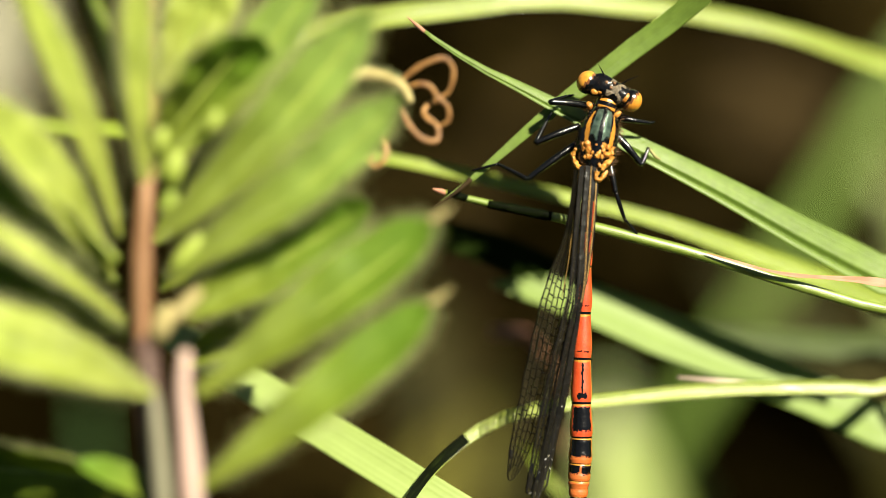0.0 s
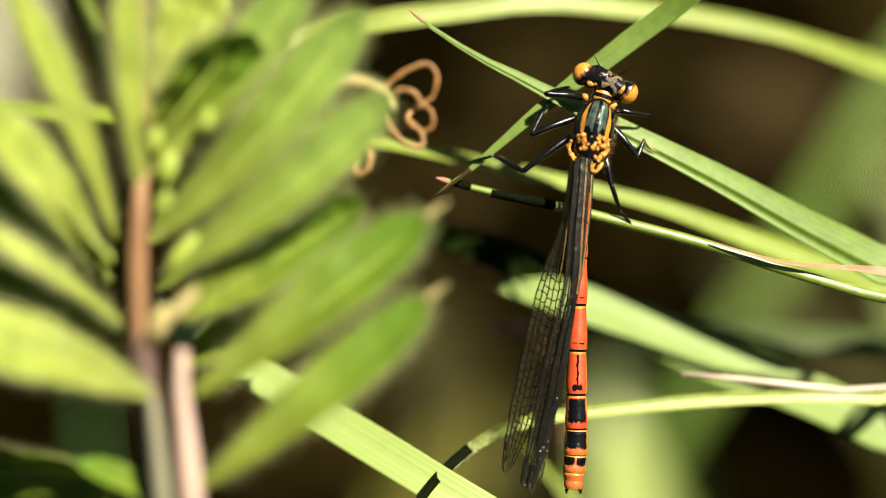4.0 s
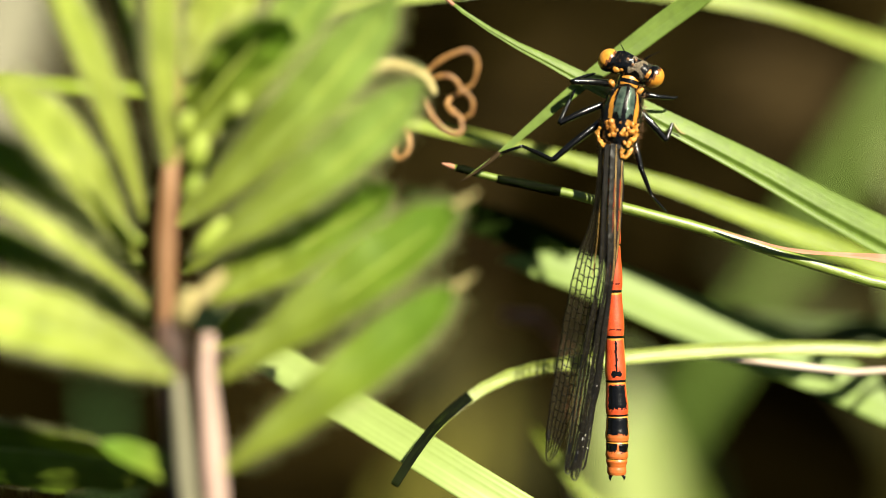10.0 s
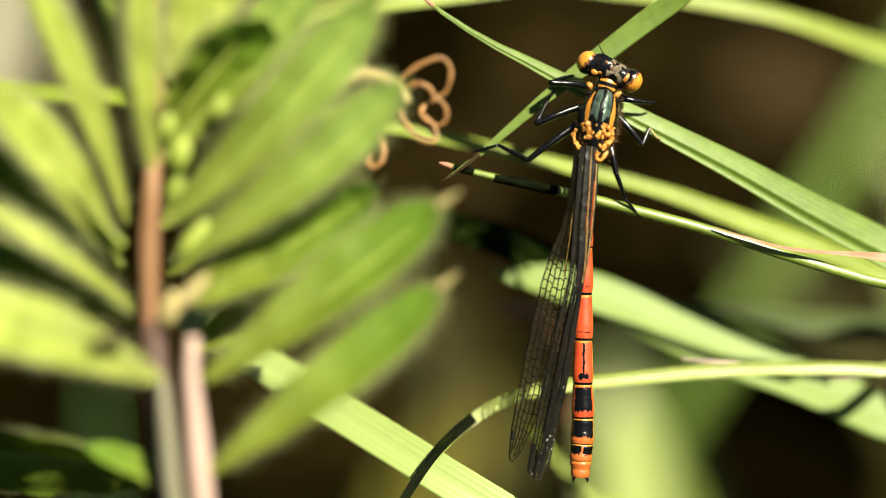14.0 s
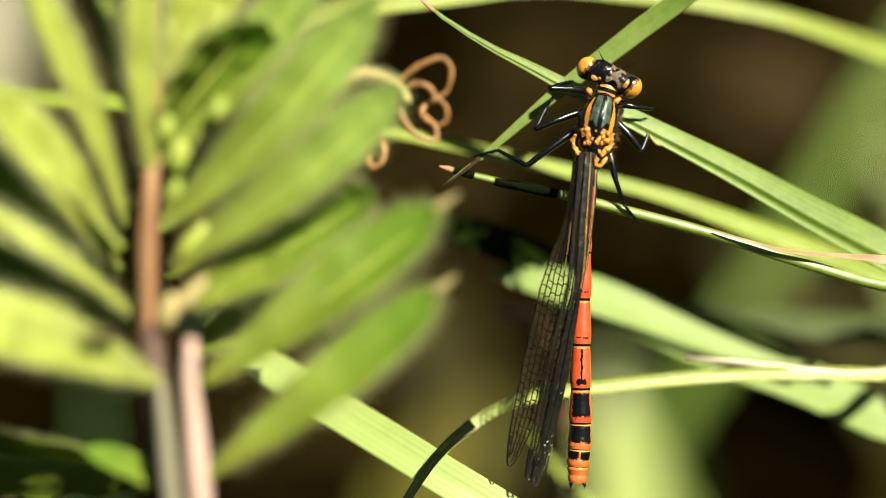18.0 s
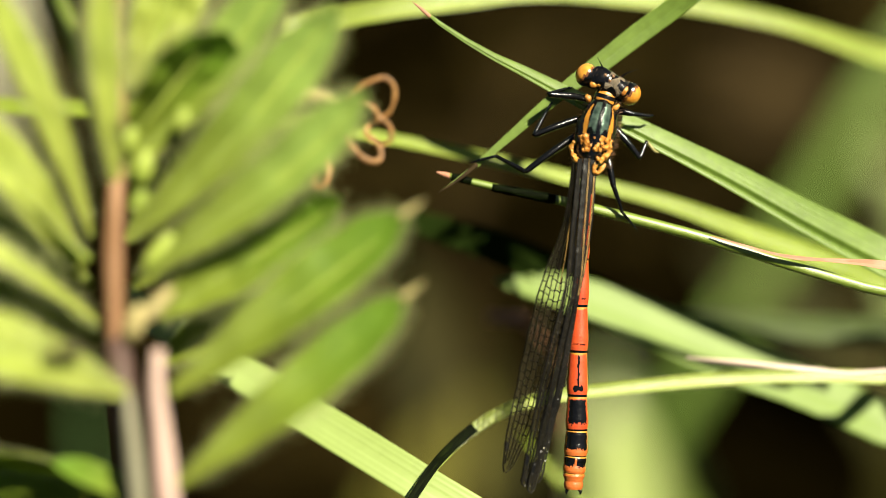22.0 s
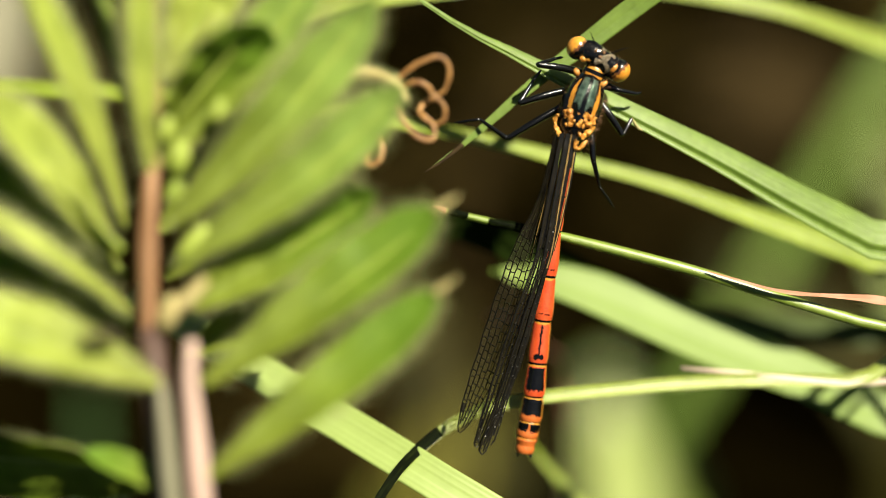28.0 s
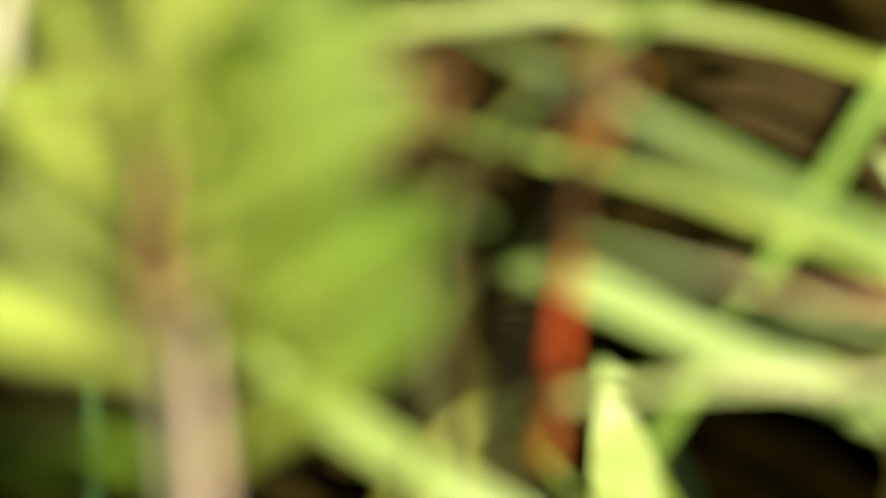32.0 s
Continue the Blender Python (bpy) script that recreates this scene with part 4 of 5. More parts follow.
        part("wing_hinge" if y > 200 else "shoulder_spot", ball_data("wing_hinge", Vector(((x - 1045) * 0.048, deep, (300 - y) * 0.048)), (r, r * 0.8, r * 1.4), HINGE, (0, rng.uniform(-50, 50), 0), 8, 10, rough=0.4, seed=x), fly)
    # head, lying across
    head = part("head", tube_data("head", [(-0.58, 0.1, 7.82), (0.05, -0.1, 7.68), (0.72, -0.3, 7.58), (1.39, -0.3, 7.20), (2.06, -0.3, 6.86), (2.69, -0.1, 6.57), (3.26, 0.1, 6.33)],
                [0.8, 0.95, 0.98, 1.0, 0.98, 0.95, 0.8], [BLACK, YELLOW, GRAIN], 72, 110, flat=0.95, lump=0.05,
                pick=lambda f, g: 2 if noise.noise(Vector((f * 9, math.sin(g) * 2.2, math.cos(g) * 2.2))) > 0.08 and 0.42 < f < 0.74 and math.cos(g) > 0.15 else 0), fly, "broad black head with brown marks")
    for x, y, r, turn in ((1056, 152, 0.3, 20), (1046, 154, 0.26, 10), (1064, 149, 0.16, 30), (1101, 164, 0.40, -30), (1107, 172, 0.3, -40), (1090, 168, 0.16, 10)):
        part("face_spot", ball_data("face_spot", Vector(((x - 1045) * 0.048, -0.85, (300 - y) * 0.048)), (r * 1.3, r * 0.8, r), HINGE, (0, turn, 0), 8, 12, rough=0.2, seed=x), head)
    part("keel", tube_data("keel", [(1.01, -1.5, 5.28), (0.58, -1.98, 3.74), (0.24, -1.95, 2.21)], [0.10, 0.13, 0.1], BLACK, 8, 16), fly)
    for x, y, s in ((1035, 136, -1), (1112, 168, 1)):
        part("eye", ball_data("eye", Vector(((x - 1045) * 0.048, -0.25, (300 - y) * 0.048)), (0.93, 0.95, 1.0), [EYE, EYE_TOP, BLACK], (0, 24, 0), 22, 30, pick=lambda n, s=s: 2 if s * n.x < -0.1 - 0.35 * n.z * -s else 1 if s * n.x < 0.14 - 0.35 * n.z * -s else 0), fly, "bulging orange compound eye")
    for a, b, c in (((1.01, -0.6, 8.16), (0.72, -0.9, 8.64), (0.34, -1.1, 9.31)), ((2.26, -0.6, 7.58), (2.83, -0.9, 7.97), (3.79, -1, 8.35))):
        part("antenna", tube_data("antenna", [a, b, c], [0.1, 0.06, 0.02], BLACK, 6, 12), fly)
    for x, y in ((1066, 138), (1080, 140), (1074, 148)):
        part("ocellus", ball_data("ocellus", Vector(((x - 1045) * 0.048, -1.25, (300 - y) * 0.048)), (0.14, 0.12, 0.14), BROWN, (0, 0, 0), 6, 8), head)
    # fuzz on thorax and head
    roots = []
    for _ in range(900):
        g, f = rng.uniform(-2.2, 2.2), rng.random()
        p = Vector((1.01, 0, 5.66)).lerp(Vector((-0.10, 0, -0.19)), f)
        n = Vector((math.sin(g), -math.cos(g), rng.uniform(-0.3, 0.3)))
        roots.append((p + n * (1.4 + 0.35 * math.sin(f * 3.1)), n * rng.uniform(0.2, 0.6)))
    for _ in range(160):
        p = Vector((-0.24, -0.2, 7.77)).lerp(Vector((2.93, -0.2, 6.48)), rng.random())
        n = Vector((rng.uniform(-0.5, 0.5), rng.uniform(-1, 0.2), rng.uniform(-0.2, 1))).normalized()
        roots.append((p + n * 0.85, n * rng.uniform(0.2, 0.55)))
    part("fuzz", bristles_data("fuzz", roots, BROWN, 0.008), fly)
    # legs: hip, knee, heel, toe
    legs = (
        ((0.05, 0.8, 5.95), (-3.69, -0.6, 6.14), (-2.16, 1, 6.81), (-1.49, 1.6, 7.01)),
        ((-1.10, 0.8, 4.22), (-4.85, 0.2, 2.74), (-3.79, 1.2, 4.80), (-3.21, 1.8, 5.76)),
        ((-1.10, 0.9, 2.88), (-5.52, 0.4, -0.34), (-8.01, 1.4, 1.01), (-10.22, 1.9, 0.43)),
        ((1.78, 0.8, 4.99), (3.50, 0.4, 4.70), (5.04, 1, 4.56), (5.52, 1.5, 4.70)),
        ((1.87, 0.9, 3.74), (4.27, 0.8, 0.96), (4.92, 1.3, 2.45), (6.0, 1.6, 1.5)),
        ((1.30, 0.9, 1.82), (1.97, 0.2, -1.44), (2.83, 0.9, -3.65), (4.37, 1.7, -5.37)),
    )
    for k, (hip, knee, heel, toe) in enumerate(legs):
        leg = part("leg", tube_data("leg", [hip, Vector(hip).lerp(Vector(knee), 0.5) + Vector((0, -0.2, 0.05)), knee], [0.32, 0.32, 0.29, 0.24], BLACK, 12, 24, lump=0.05), fly, "spiny black leg")
        part("shin", tube_data("shin", [knee, Vector(knee).lerp(Vector(heel), 0.5), heel], [0.21, 0.19, 0.14], BLACK, 10, 20, lump=0.05), leg)
        clings = k == 4
        part("foot", tube_data("foot", [heel, Vector(heel).lerp(Vector(toe), 0.6) + Vector((0, 0, -0.2 if clings else 0)), toe], [0.12, 0.13, 0.06], STALE if clings else BLACK, 8, 12), leg, "pale clinging foot" if clings else "")
        spines = []
        for i in range(9):
            p = Vector(knee).lerp(Vector(heel), (i + 0.5) / 9)
            d = (Vector(heel) - Vector(knee)).normalized()
            for s in (-1, 1):
                spines.append((p, Vector((-d.z, rng.uniform(-0.3, 0.3), d.x)) * s * rng.uniform(0.3, 0.5) + d * 0.25))
        part("spine_comb", bristles_data("spine_comb", spines, BLACK, 0.02), leg)
    # four folded wings: front edge, hind edge, number of cell rows
    for k, (lead, trail, rows) in enumerate((
            ([(-1.63, -1.5, 0.38), (-2.16, -1.7, -3.36), (-2.83, -1.8, -6.0), (-4.03, -1.8, -8.98), (-5.28, -1.8, -13.92), (-6.34, -1.8, -19.34), (-6.77, -1.8, -21.6), (-7.15, -1.8, -24.72), (-7.06, -1.8, -25.63)],
             [(-1.2, -1.5, 0.38), (-1.68, -1.6, -3.36), (-1.78, -1.4, -6.0), (-1.97, -1.1, -8.98), (-2.83, -0.9, -13.92), (-4.18, -1.0, -19.34), (-4.8, -1.2, -21.6), (-6.19, -1.6, -24.86), (-6.96, -1.75, -25.73)], 5),
            ([(-1.2, -1.9, 0.67), (-1.78, -2.2, -4.8), (-2.3, -2.4, -9.6), (-3.31, -2.5, -13.92), (-4.27, -2.4, -18.24), (-5.04, -2.3, -22.56), (-5.62, -2.1, -26.3), (-5.52, -2.1, -26.69)],
             [(-0.72, -1.9, 0.67), (-1.2, -1.8, -4.8), (-1.54, -1.5, -9.6), (-2.3, -1.2, -13.92), (-3.17, -1.1, -18.24), (-3.98, -1.3, -22.56), (-5.23, -1.9, -26.54), (-5.42, -2.0, -26.78)], 3),
            ([(-0.72, -2.0, 0.67), (-1.25, -2.4, -4.8), (-1.68, -2.7, -9.6), (-2.59, -2.8, -13.92), (-3.5, -2.7, -18.72), (-4.37, -2.5, -23.04), (-5.14, -2.2, -26.78), (-4.94, -2.2, -27.26)],
             [(-0.24, -2.0, 0.67), (-0.67, -2.0, -4.8), (-1.01, -1.8, -9.6), (-1.87, -1.5, -13.92), (-2.78, -1.5, -18.72), (-3.65, -1.7, -23.04), (-4.56, -2.1, -26.88), (-4.85, -2.2, -27.31)], 3),
            ([(-0.24, -1.8, 0.58), (-0.72, -2.0, -4.8), (-1.25, -2.1, -9.6), (-2.16, -2.1, -14.4), (-2.93, -2.0, -18.72), (-3.79, -1.9, -22.56), (-4.56, -1.8, -26.02), (-4.32, -1.8, -26.45)],
             [(0.24, -1.6, 0.58), (-0.05, -1.6, -3.6), (-0.62, -1.4, -7.92), (-1.3, -1.3, -11.52), (-1.68, -1.2, -14.02), (-2.54, -1.3, -19.34), (-3.02, -1.4, -21.22), (-3.89, -1.7, -25.82), (-4.22, -1.8, -26.5)], 3))):
        wing(fly, lead, trail, rows, k)


def wing(fly, lead, trail, rows, seed):
    """A stalked, net-veined wing between its front and its hind edge."""
    rng = random.Random(seed + 40)
    fine = 120
    front, hind = spline(lead, fine + 1), spline(trail, fine + 1)
    mid = fine // 2
    lift = (front[-1] - front[0]).cross(hind[mid] - front[mid]).normalized()
    if lift.y > 0:
        lift = -lift

    def spot(s, c):
        x = max(0.0, min(1.0, s)) * fine
        i = min(int(x), fine - 1)
        a, b = front[i].lerp(front[i + 1], x - i), hind[i].lerp(hind[i + 1], x - i)
        return a.lerp(b, c) + lift * (0.09 * math.sin(c * rows * 3.14) * min(1.0, (b - a).length) + 0.2 * math.sin(s * 3.1))

    verts, faces = [], []
    n, m = 60, 14
    for i in range(n + 1):
        for j in range(m + 1):
            verts.append(spot(i / n, j / m) * 0.001)
    for i in range(n):
        for j in range(m):
            a = i * (m + 1) + j
            faces.append((a, a + 1, a + m + 2, a + m + 1))
    ob = part("wing", link_mesh("wing", verts, faces, FILM), fly, "clear net-veined folded wing")
    verts, faces = [], []

    def vein(points, r):
        k = len(verts)
        for i, p in enumerate(points):
            ahead = (points[min(i + 1, len(points) - 1)] - points[max(i - 1, 0)]).normalized()
            a = ahead.cross(lift).normalized() * r
            for v in (a, lift * r * 1.4, -a, -lift * r * 1.4):
                verts.append((p + v) * 0.001)
        for i in range(len(points) - 1):
            for q in range(4):
                w = (q + 1) % 4
                faces.append((k + 4 * i + q, k + 4 * i + w, k + 4 * i + 4 + w, k + 4 * i + 4 + q))

    lines = [k / rows for k in range(rows + 1)]
    starts = [0.0 if k in (0, rows) else 0.02 if k == 1 else 0.16 + 0.05 * k for k in range(rows + 1)]
    for k, (c, s0) in enumerate(zip(lines, starts)):
        s1 = 1.0 if k in (0, rows) else 0.985 - 0.03 * rng.random()
        if k in (0, rows):
            vein([spot(0.36 * i / 20, c) for i in range(21)], 0.085)
        vein([spot(s0 + (s1 - s0) * i / 60, c + 0.012 * math.sin(i * 0.9 + k)) for i in range(61)], 0.07 if k < 2 else 0.055)
    for k in range(rows):
        s = max(starts[k], starts[k + 1], 0.28) + rng.random() * 0.02
        while s < 0.975:
            vein([spot(s, lines[k]), spot(s + rng.uniform(-0.003, 0.005), lines[k] + 0.5 / rows), spot(s + rng.uniform(-0.003, 0.007), lines[k + 1])], 0.05)
            s += rng.uniform(0.024, 0.036)
    vein([spot(0.34 * i / 20, 0.5) - lift * 0.04 for i in range(21)], 0.12)
    part("vein_net", link_mesh("vein_net", verts, faces, VEIN, smooth=False), ob)
    verts, faces = [], []
    vein([spot(0.40 * i / 24, 0.75) + lift * 0.03 for i in range(25)], 0.036)
    part("vein_stem", link_mesh("vein_stem", verts, faces, AMBER, smooth=False), ob, "amber vein at the wing foot")
    mark = [spot(s, c) + lift * 0.03 for s, c in ((0.90, 0.01), (0.93, 0.01), (0.935, 0.2), (0.905, 0.2))]
    verts = [p * 0.001 for p in mark] + [(p - lift * 0.06) * 0.001 for p in mark]
    part("wing_spot", link_mesh("wing_spot", verts, [(0, 1, 2, 3), (7, 6, 5, 4), (0, 4, 5, 1), (1, 5, 6, 2), (2, 6, 7, 3), (3, 7, 4, 0)], BLACK, smooth=False), ob)


damselfly()


# ---- ant on the shoot ----
def ant():
    where = (-18.23, 111.2, -27.69)
    bug = thing("ant", where, "small dark brown ant climbing the leafy shoot", "ant")
    THINGS["ant"] = bug
    part("abdomen", ball_data("abdomen", (0, 0, -0.85), (0.42, 0.40, 0.62), ANT, (0, 0, 0), 10, 14), bug)
    part("waist", tube_data("waist", [(0, 0, -0.4), (0, 0.05, -0.2), (0, 0, 0)], [0.10, 0.14, 0.12], ANT, 8, 8), bug)
    part("thorax", ball_data("thorax", (0, 0, 0.2), (0.26, 0.26, 0.45), ANT, (0, 0, 0), 8, 12), bug)
    part("head", ball_data("head", (0, 0, 0.86), (0.34, 0.28, 0.34), ANT, (0, 0, 0), 8, 12), bug)
    for s in (-1, 1):
        for z, out, drop in ((0.45, 0.5, 0.6), (0.2, 0.1, 0.1), (-0.05, -0.5, -0.6)):
            part("leg", tube_data("leg", [(s * 0.15, 0.05, z), (s * 0.6, -0.2, z + out * 0.6), (s * 1.0, 0.5, z + drop * 1.3)], [0.07, 0.06, 0.03], ANT, 6, 14), bug)
        part("antenna", tube_data("antenna", [(s * 0.12, -0.1, 1.1), (s * 0.45, -0.2, 1.35), (s * 0.4, 0, 1.75)], [0.045, 0.04, 0.02], ANT, 6, 12), bug)
    drawn_near(bug, where)


ant()

# ---- what moves: seconds, millimetres across, millimetres up, degrees of lean to the right, degrees of tilt ----
ANT_WAY = [
    (0, 0.09, 0.82, 0), (0.5, 0.12, 0.87, 0), (1, 0.14, 0.92, 0), (1.5, 0.17, 0.96, 0), (2, 0.2, 0.99, 0), (2.5, 0.23, 1, 0), (3, 0.26, 1, 0), 
    (3.5, 0.28, 0.97, 0), (5.5, 0.26, 0.83, 0), (6, 0.25, 0.87, 0), (6.5, 0.24, 0.92, 0), (7, 0.23, 0.98, 0), (7.5, 1, 6, 0), (8, 2.3, 10.02, 0), 
    (8.5, -0.65, 10.47, 0), (9, -1.05, 11.82, 0), (9.5, -0.8, 18.4, 10), (10, -2, 20.28, -10), (10.5, 0.37, 21.07, 60), (11, 0.98, 20.68, 100), 
    (11.5, 0.86, 20.77, 60), (12, -0.3, 20.86, -60), (12.5, -3.7, 20.92, -85), (13, -8, 23.31, -75), (13.5, -8.13, 21.38, -150), 
    (14, -7.35, 19.96, -100), (14.5, -7.32, 20.14, -100), (16.5, -7.7, 20.64, -100), (17, -7.29, 20.75, -100), (17.5, -7.4, 20.66, -100), 
    (18, -7.52, 20.58, -100), (18.5, -7.48, 20.6, -100), (19, -7.44, 20.63, -100), (19.5, -7.89, 20.53, -100), (20, -8.34, 20.42, -100), 
    (20.5, -7.86, 20.72, -100), (21, -7.2, 20.8, -100), (21.5, -7.49, 20.78, -100), (22, -9.8, 19.79, -100), (22.5, -7.09, 20.73, -100), 
    (23, -7.74, 20.44, -100), (23.5, -9.32, 19.97, -100), (24, -8.82, 20.55, -100), (24.5, -8.42, 20.63, -100), (25, -8.31, 20.63, -100), 
    (25.5, -7.88, 20.55, -100), (27.5, -7.4, 20.83, -100), (28, -7.23, 20.88, -100), (28.5, -7.18, 20.92, -100), (29, -7.11, 20.95, -100), 
    (29.5, -7.02, 20.98, -100), (30, -7.01, 21.22, -100), (30.5, -6.82, 21.38, -100), (31, -6.62, 21.54, -100), (31.5, -6.53, 21.57, -100), 
    (32, -6.44, 21.61, -100), 
]
PERCH = [
    (0, -0.12, 0.12), (0.5, 0.18, -0.41), (1, 0.48, -0.5), (1.5, 0.47, -0.07), (2, 0.25, 0.04), (2.5, 0.4, 0.29), (3, 0.24, -0.23), (3.5, -0.3, 0.42), 
    (5.5, -0.09, 0.65), (6, -0.13, 0.17), (6.5, 0.59, 0.32), (7, 0.75, 0.31), (7.5, 0.68, -0.09), (8, -0.03, -1.06), (8.5, -0.25, -1.46), 
    (9, -0.06, -0.18), (9.5, 0.87, 0.71), (10, 1.3, 0.92), (10.5, 2.37, 0.7), (11, 2.75, 0.27), (11.5, 0.96, 0.57), (12, 1.17, 1.04), 
    (12.5, 0.83, 0.57), (13, 0.28, 0.33), (13.5, 0.04, 0.42), (14, -0.13, 0.42), (14.5, -0.15, 0.21), (16.5, 0.35, 0.6), (17, 0.31, 0.41), 
    (17.5, 0.35, 0.31), (18, 0.39, 0.28), (18.5, 0.43, 0.33), (19, 0.48, 0.16), (19.5, 0.46, 0.14), (20, 0.15, 0.27), (20.5, 0.37, 0.47), 
    (21, 0.61, 0.29), (21.5, 0.55, 0.17), (22, 0.66, 0.11), (22.5, 0.71, 0.43), (23, 0.83, -0.17), (23.5, 0.42, 0.35), (24, -0.98, 1.39), 
    (24.5, -2.94, 2.45), (25, -1.78, 3.14), (25.5, -0.93, 2.01), (27.5, -0.71, 2.1), (28, -0.66, 1.86), (28.5, -0.53, 1.95), (29, -0.53, 1.79), 
    (29.5, -0.47, 1.83), (30, -0.35, 1.67), (30.5, -0.2, 1.56), (31, -0.05, 1.45), (31.5, 0.05, 1.39), (32, 0.16, 1.33), 
]
INSECT = [
    (0, 0.28, 0.42, 0.32, 0), (0.5, 0.55, -0.17, -0.09, 0), (1, 0.94, -0.26, -0.79, 0), (1.5, 0.79, 0.15, -0.26, 0), (2, 0.47, 0.18, 0.5, 0), 
    (2.5, 0.61, 0.58, 0.5, 0), (3, 0.46, -0.08, -0.05, 0), (3.5, -0.14, 0.56, 0.46, 0), (5.5, -0.1, 0.78, 0.12, 0), (6, -0.13, 0.17, -0, 0), 
    (6.5, 0.68, 0.32, -0.79, 0), (7, 0.95, 0.32, -1.01, 0), (7.5, 0.69, -0.15, -1.32, 0), (8, -0.09, -1.17, -1.17, 0), (8.5, -0.27, -1.7, -2.01, 0), 
    (9, -0.11, -0.23, -1.27, 0), (9.5, 0.91, 0.64, -1.45, 0), (10, 1.38, 0.93, -2.44, 0), (10.5, 2.74, 0.66, -4.24, 0), (11, 3.16, 0.33, -3.99, 0), 
    (11.5, 0.87, 0.49, -1.15, 0), (12, 1.27, 1.05, -2.55, 0), (12.5, 0.74, 0.49, -1.16, 0), (13, 0.16, 0.18, -0.23, 0), (13.5, -0.24, 0.19, -0.62, 0), 
    (14, -0.39, 0.27, -0.22, 0), (14.5, -0.56, -0.01, -0.23, 0), (16.5, -0.12, 0.3, -0.41, 0), (17, -0.1, 0.04, -0.29, 0), 
    (17.5, -0.03, 0.08, 0.54, 0), (18, 0.04, -0.02, 0.3, 0), (18.5, 0.13, -0.04, -0.05, 0), (19, 0.11, -0.21, -0.11, 0), (19.5, 0.14, -0.23, 0.12, 0), 
    (20, -0.24, -0.19, 0.62, 0), (20.5, -0.05, 0.08, 0.88, 0), (21, 0.26, -0.02, 0.82, 0), (21.5, 0.21, -0.21, 0.81, 0), (22, 0.38, -0.26, 0.88, 0), 
    (22.5, 0.38, 0.04, 1.16, 0), (23, 0.6, -0.69, 0.47, 0), (23.5, -0.23, -0.19, 1.95, 0), (24, -1.97, 1.25, 4.09, 3.18), 
    (24.5, -4.81, 2.96, 8.45, 6.54), (25, -3.38, 3.55, 6.99, 8.34), (25.5, -2.31, 2.59, 5.95, 7.71), (27.5, -1.54, 2.35, 5.43, 7.13), 
    (28, -1.24, 2.04, 6.02, 6.74), (28.5, -1.17, 2.11, 5.03, 6.46), (29, -1.03, 1.92, 5.4, 6.63), (29.5, -1.04, 2.05, 4.19, 6.63), 
    (30, -0.82, 1.88, 4.09, 7.14), (30.5, -0.28, 1.66, 3.5, 7.69), (31, -0.01, 1.5, 3.15, 8.17), (31.5, -0.61, 1.7, 5.26, 8.48), 
    (32, -0.22, 1.34, 4.42, 8.81), 
]
TWIG = [
    (0, -0.28, 0.05), (0.5, -0.24, -0.21), (1, -0.19, -0.47), (1.5, -0.24, -0.27), (2, -0.29, -0.08), (2.5, -0.3, -0.11), (3, -0.3, -0.16), 
    (3.5, -0.07, 0.24), (5.5, -0.01, 0.81), (6, -0.13, 0.17), (6.5, 0.06, 0.39), (7, -0.08, 0.47), (7.5, -0.15, 0.06), (8, -0.57, -1.22), 
    (8.5, -0.79, -1.55), (9, -0.6, -0.1), (9.5, -0.64, 0.57), (10, -0.51, 0.78), (10.5, -0.72, -0.67), (11, -0.71, -0.78), (11.5, -0.78, 0.12), 
    (12, -0.56, 0.83), (12.5, -0.61, 0.42), (13, -0.63, 0.26), (13.5, -0.57, 0.42), (14, -0.43, 0.43), (14.5, -0.38, 0.21), (16.5, -0.03, 0.69), 
    (17, -0.07, 0.5), (17.5, -0.11, 0.46), (18, 0.08, 0.36), (18.5, 0.13, 0.33), (19, 0.17, 0.17), (19.5, 0.15, 0.07), (20, 0.15, 0.27), 
    (20.5, 0.29, 0.55), (21, 0.38, 0.37), (21.5, 0.4, 0.17), (22, 0.36, 0.2), (22.5, 0.63, 0.51), (23, 0.53, -0.25), (23.5, 0.5, 0.43), 
    (24, 0.41, 0.14), (24.5, -0.41, -2.29), (25, -0.29, -2.54), (25.5, -0.17, -2.69), (27.5, -0.09, -2.4), (28, -0.05, -2.75), (28.5, -0.08, -2.7), 
    (29, -0.1, -2.66), (29.5, -0.1, -2.62), (30, -0.1, -2.68), (30.5, -0.09, -2.73), (31, -0.09, -2.78), (31.5, -0.07, -2.83), (32, -0.06, -2.88), 
]
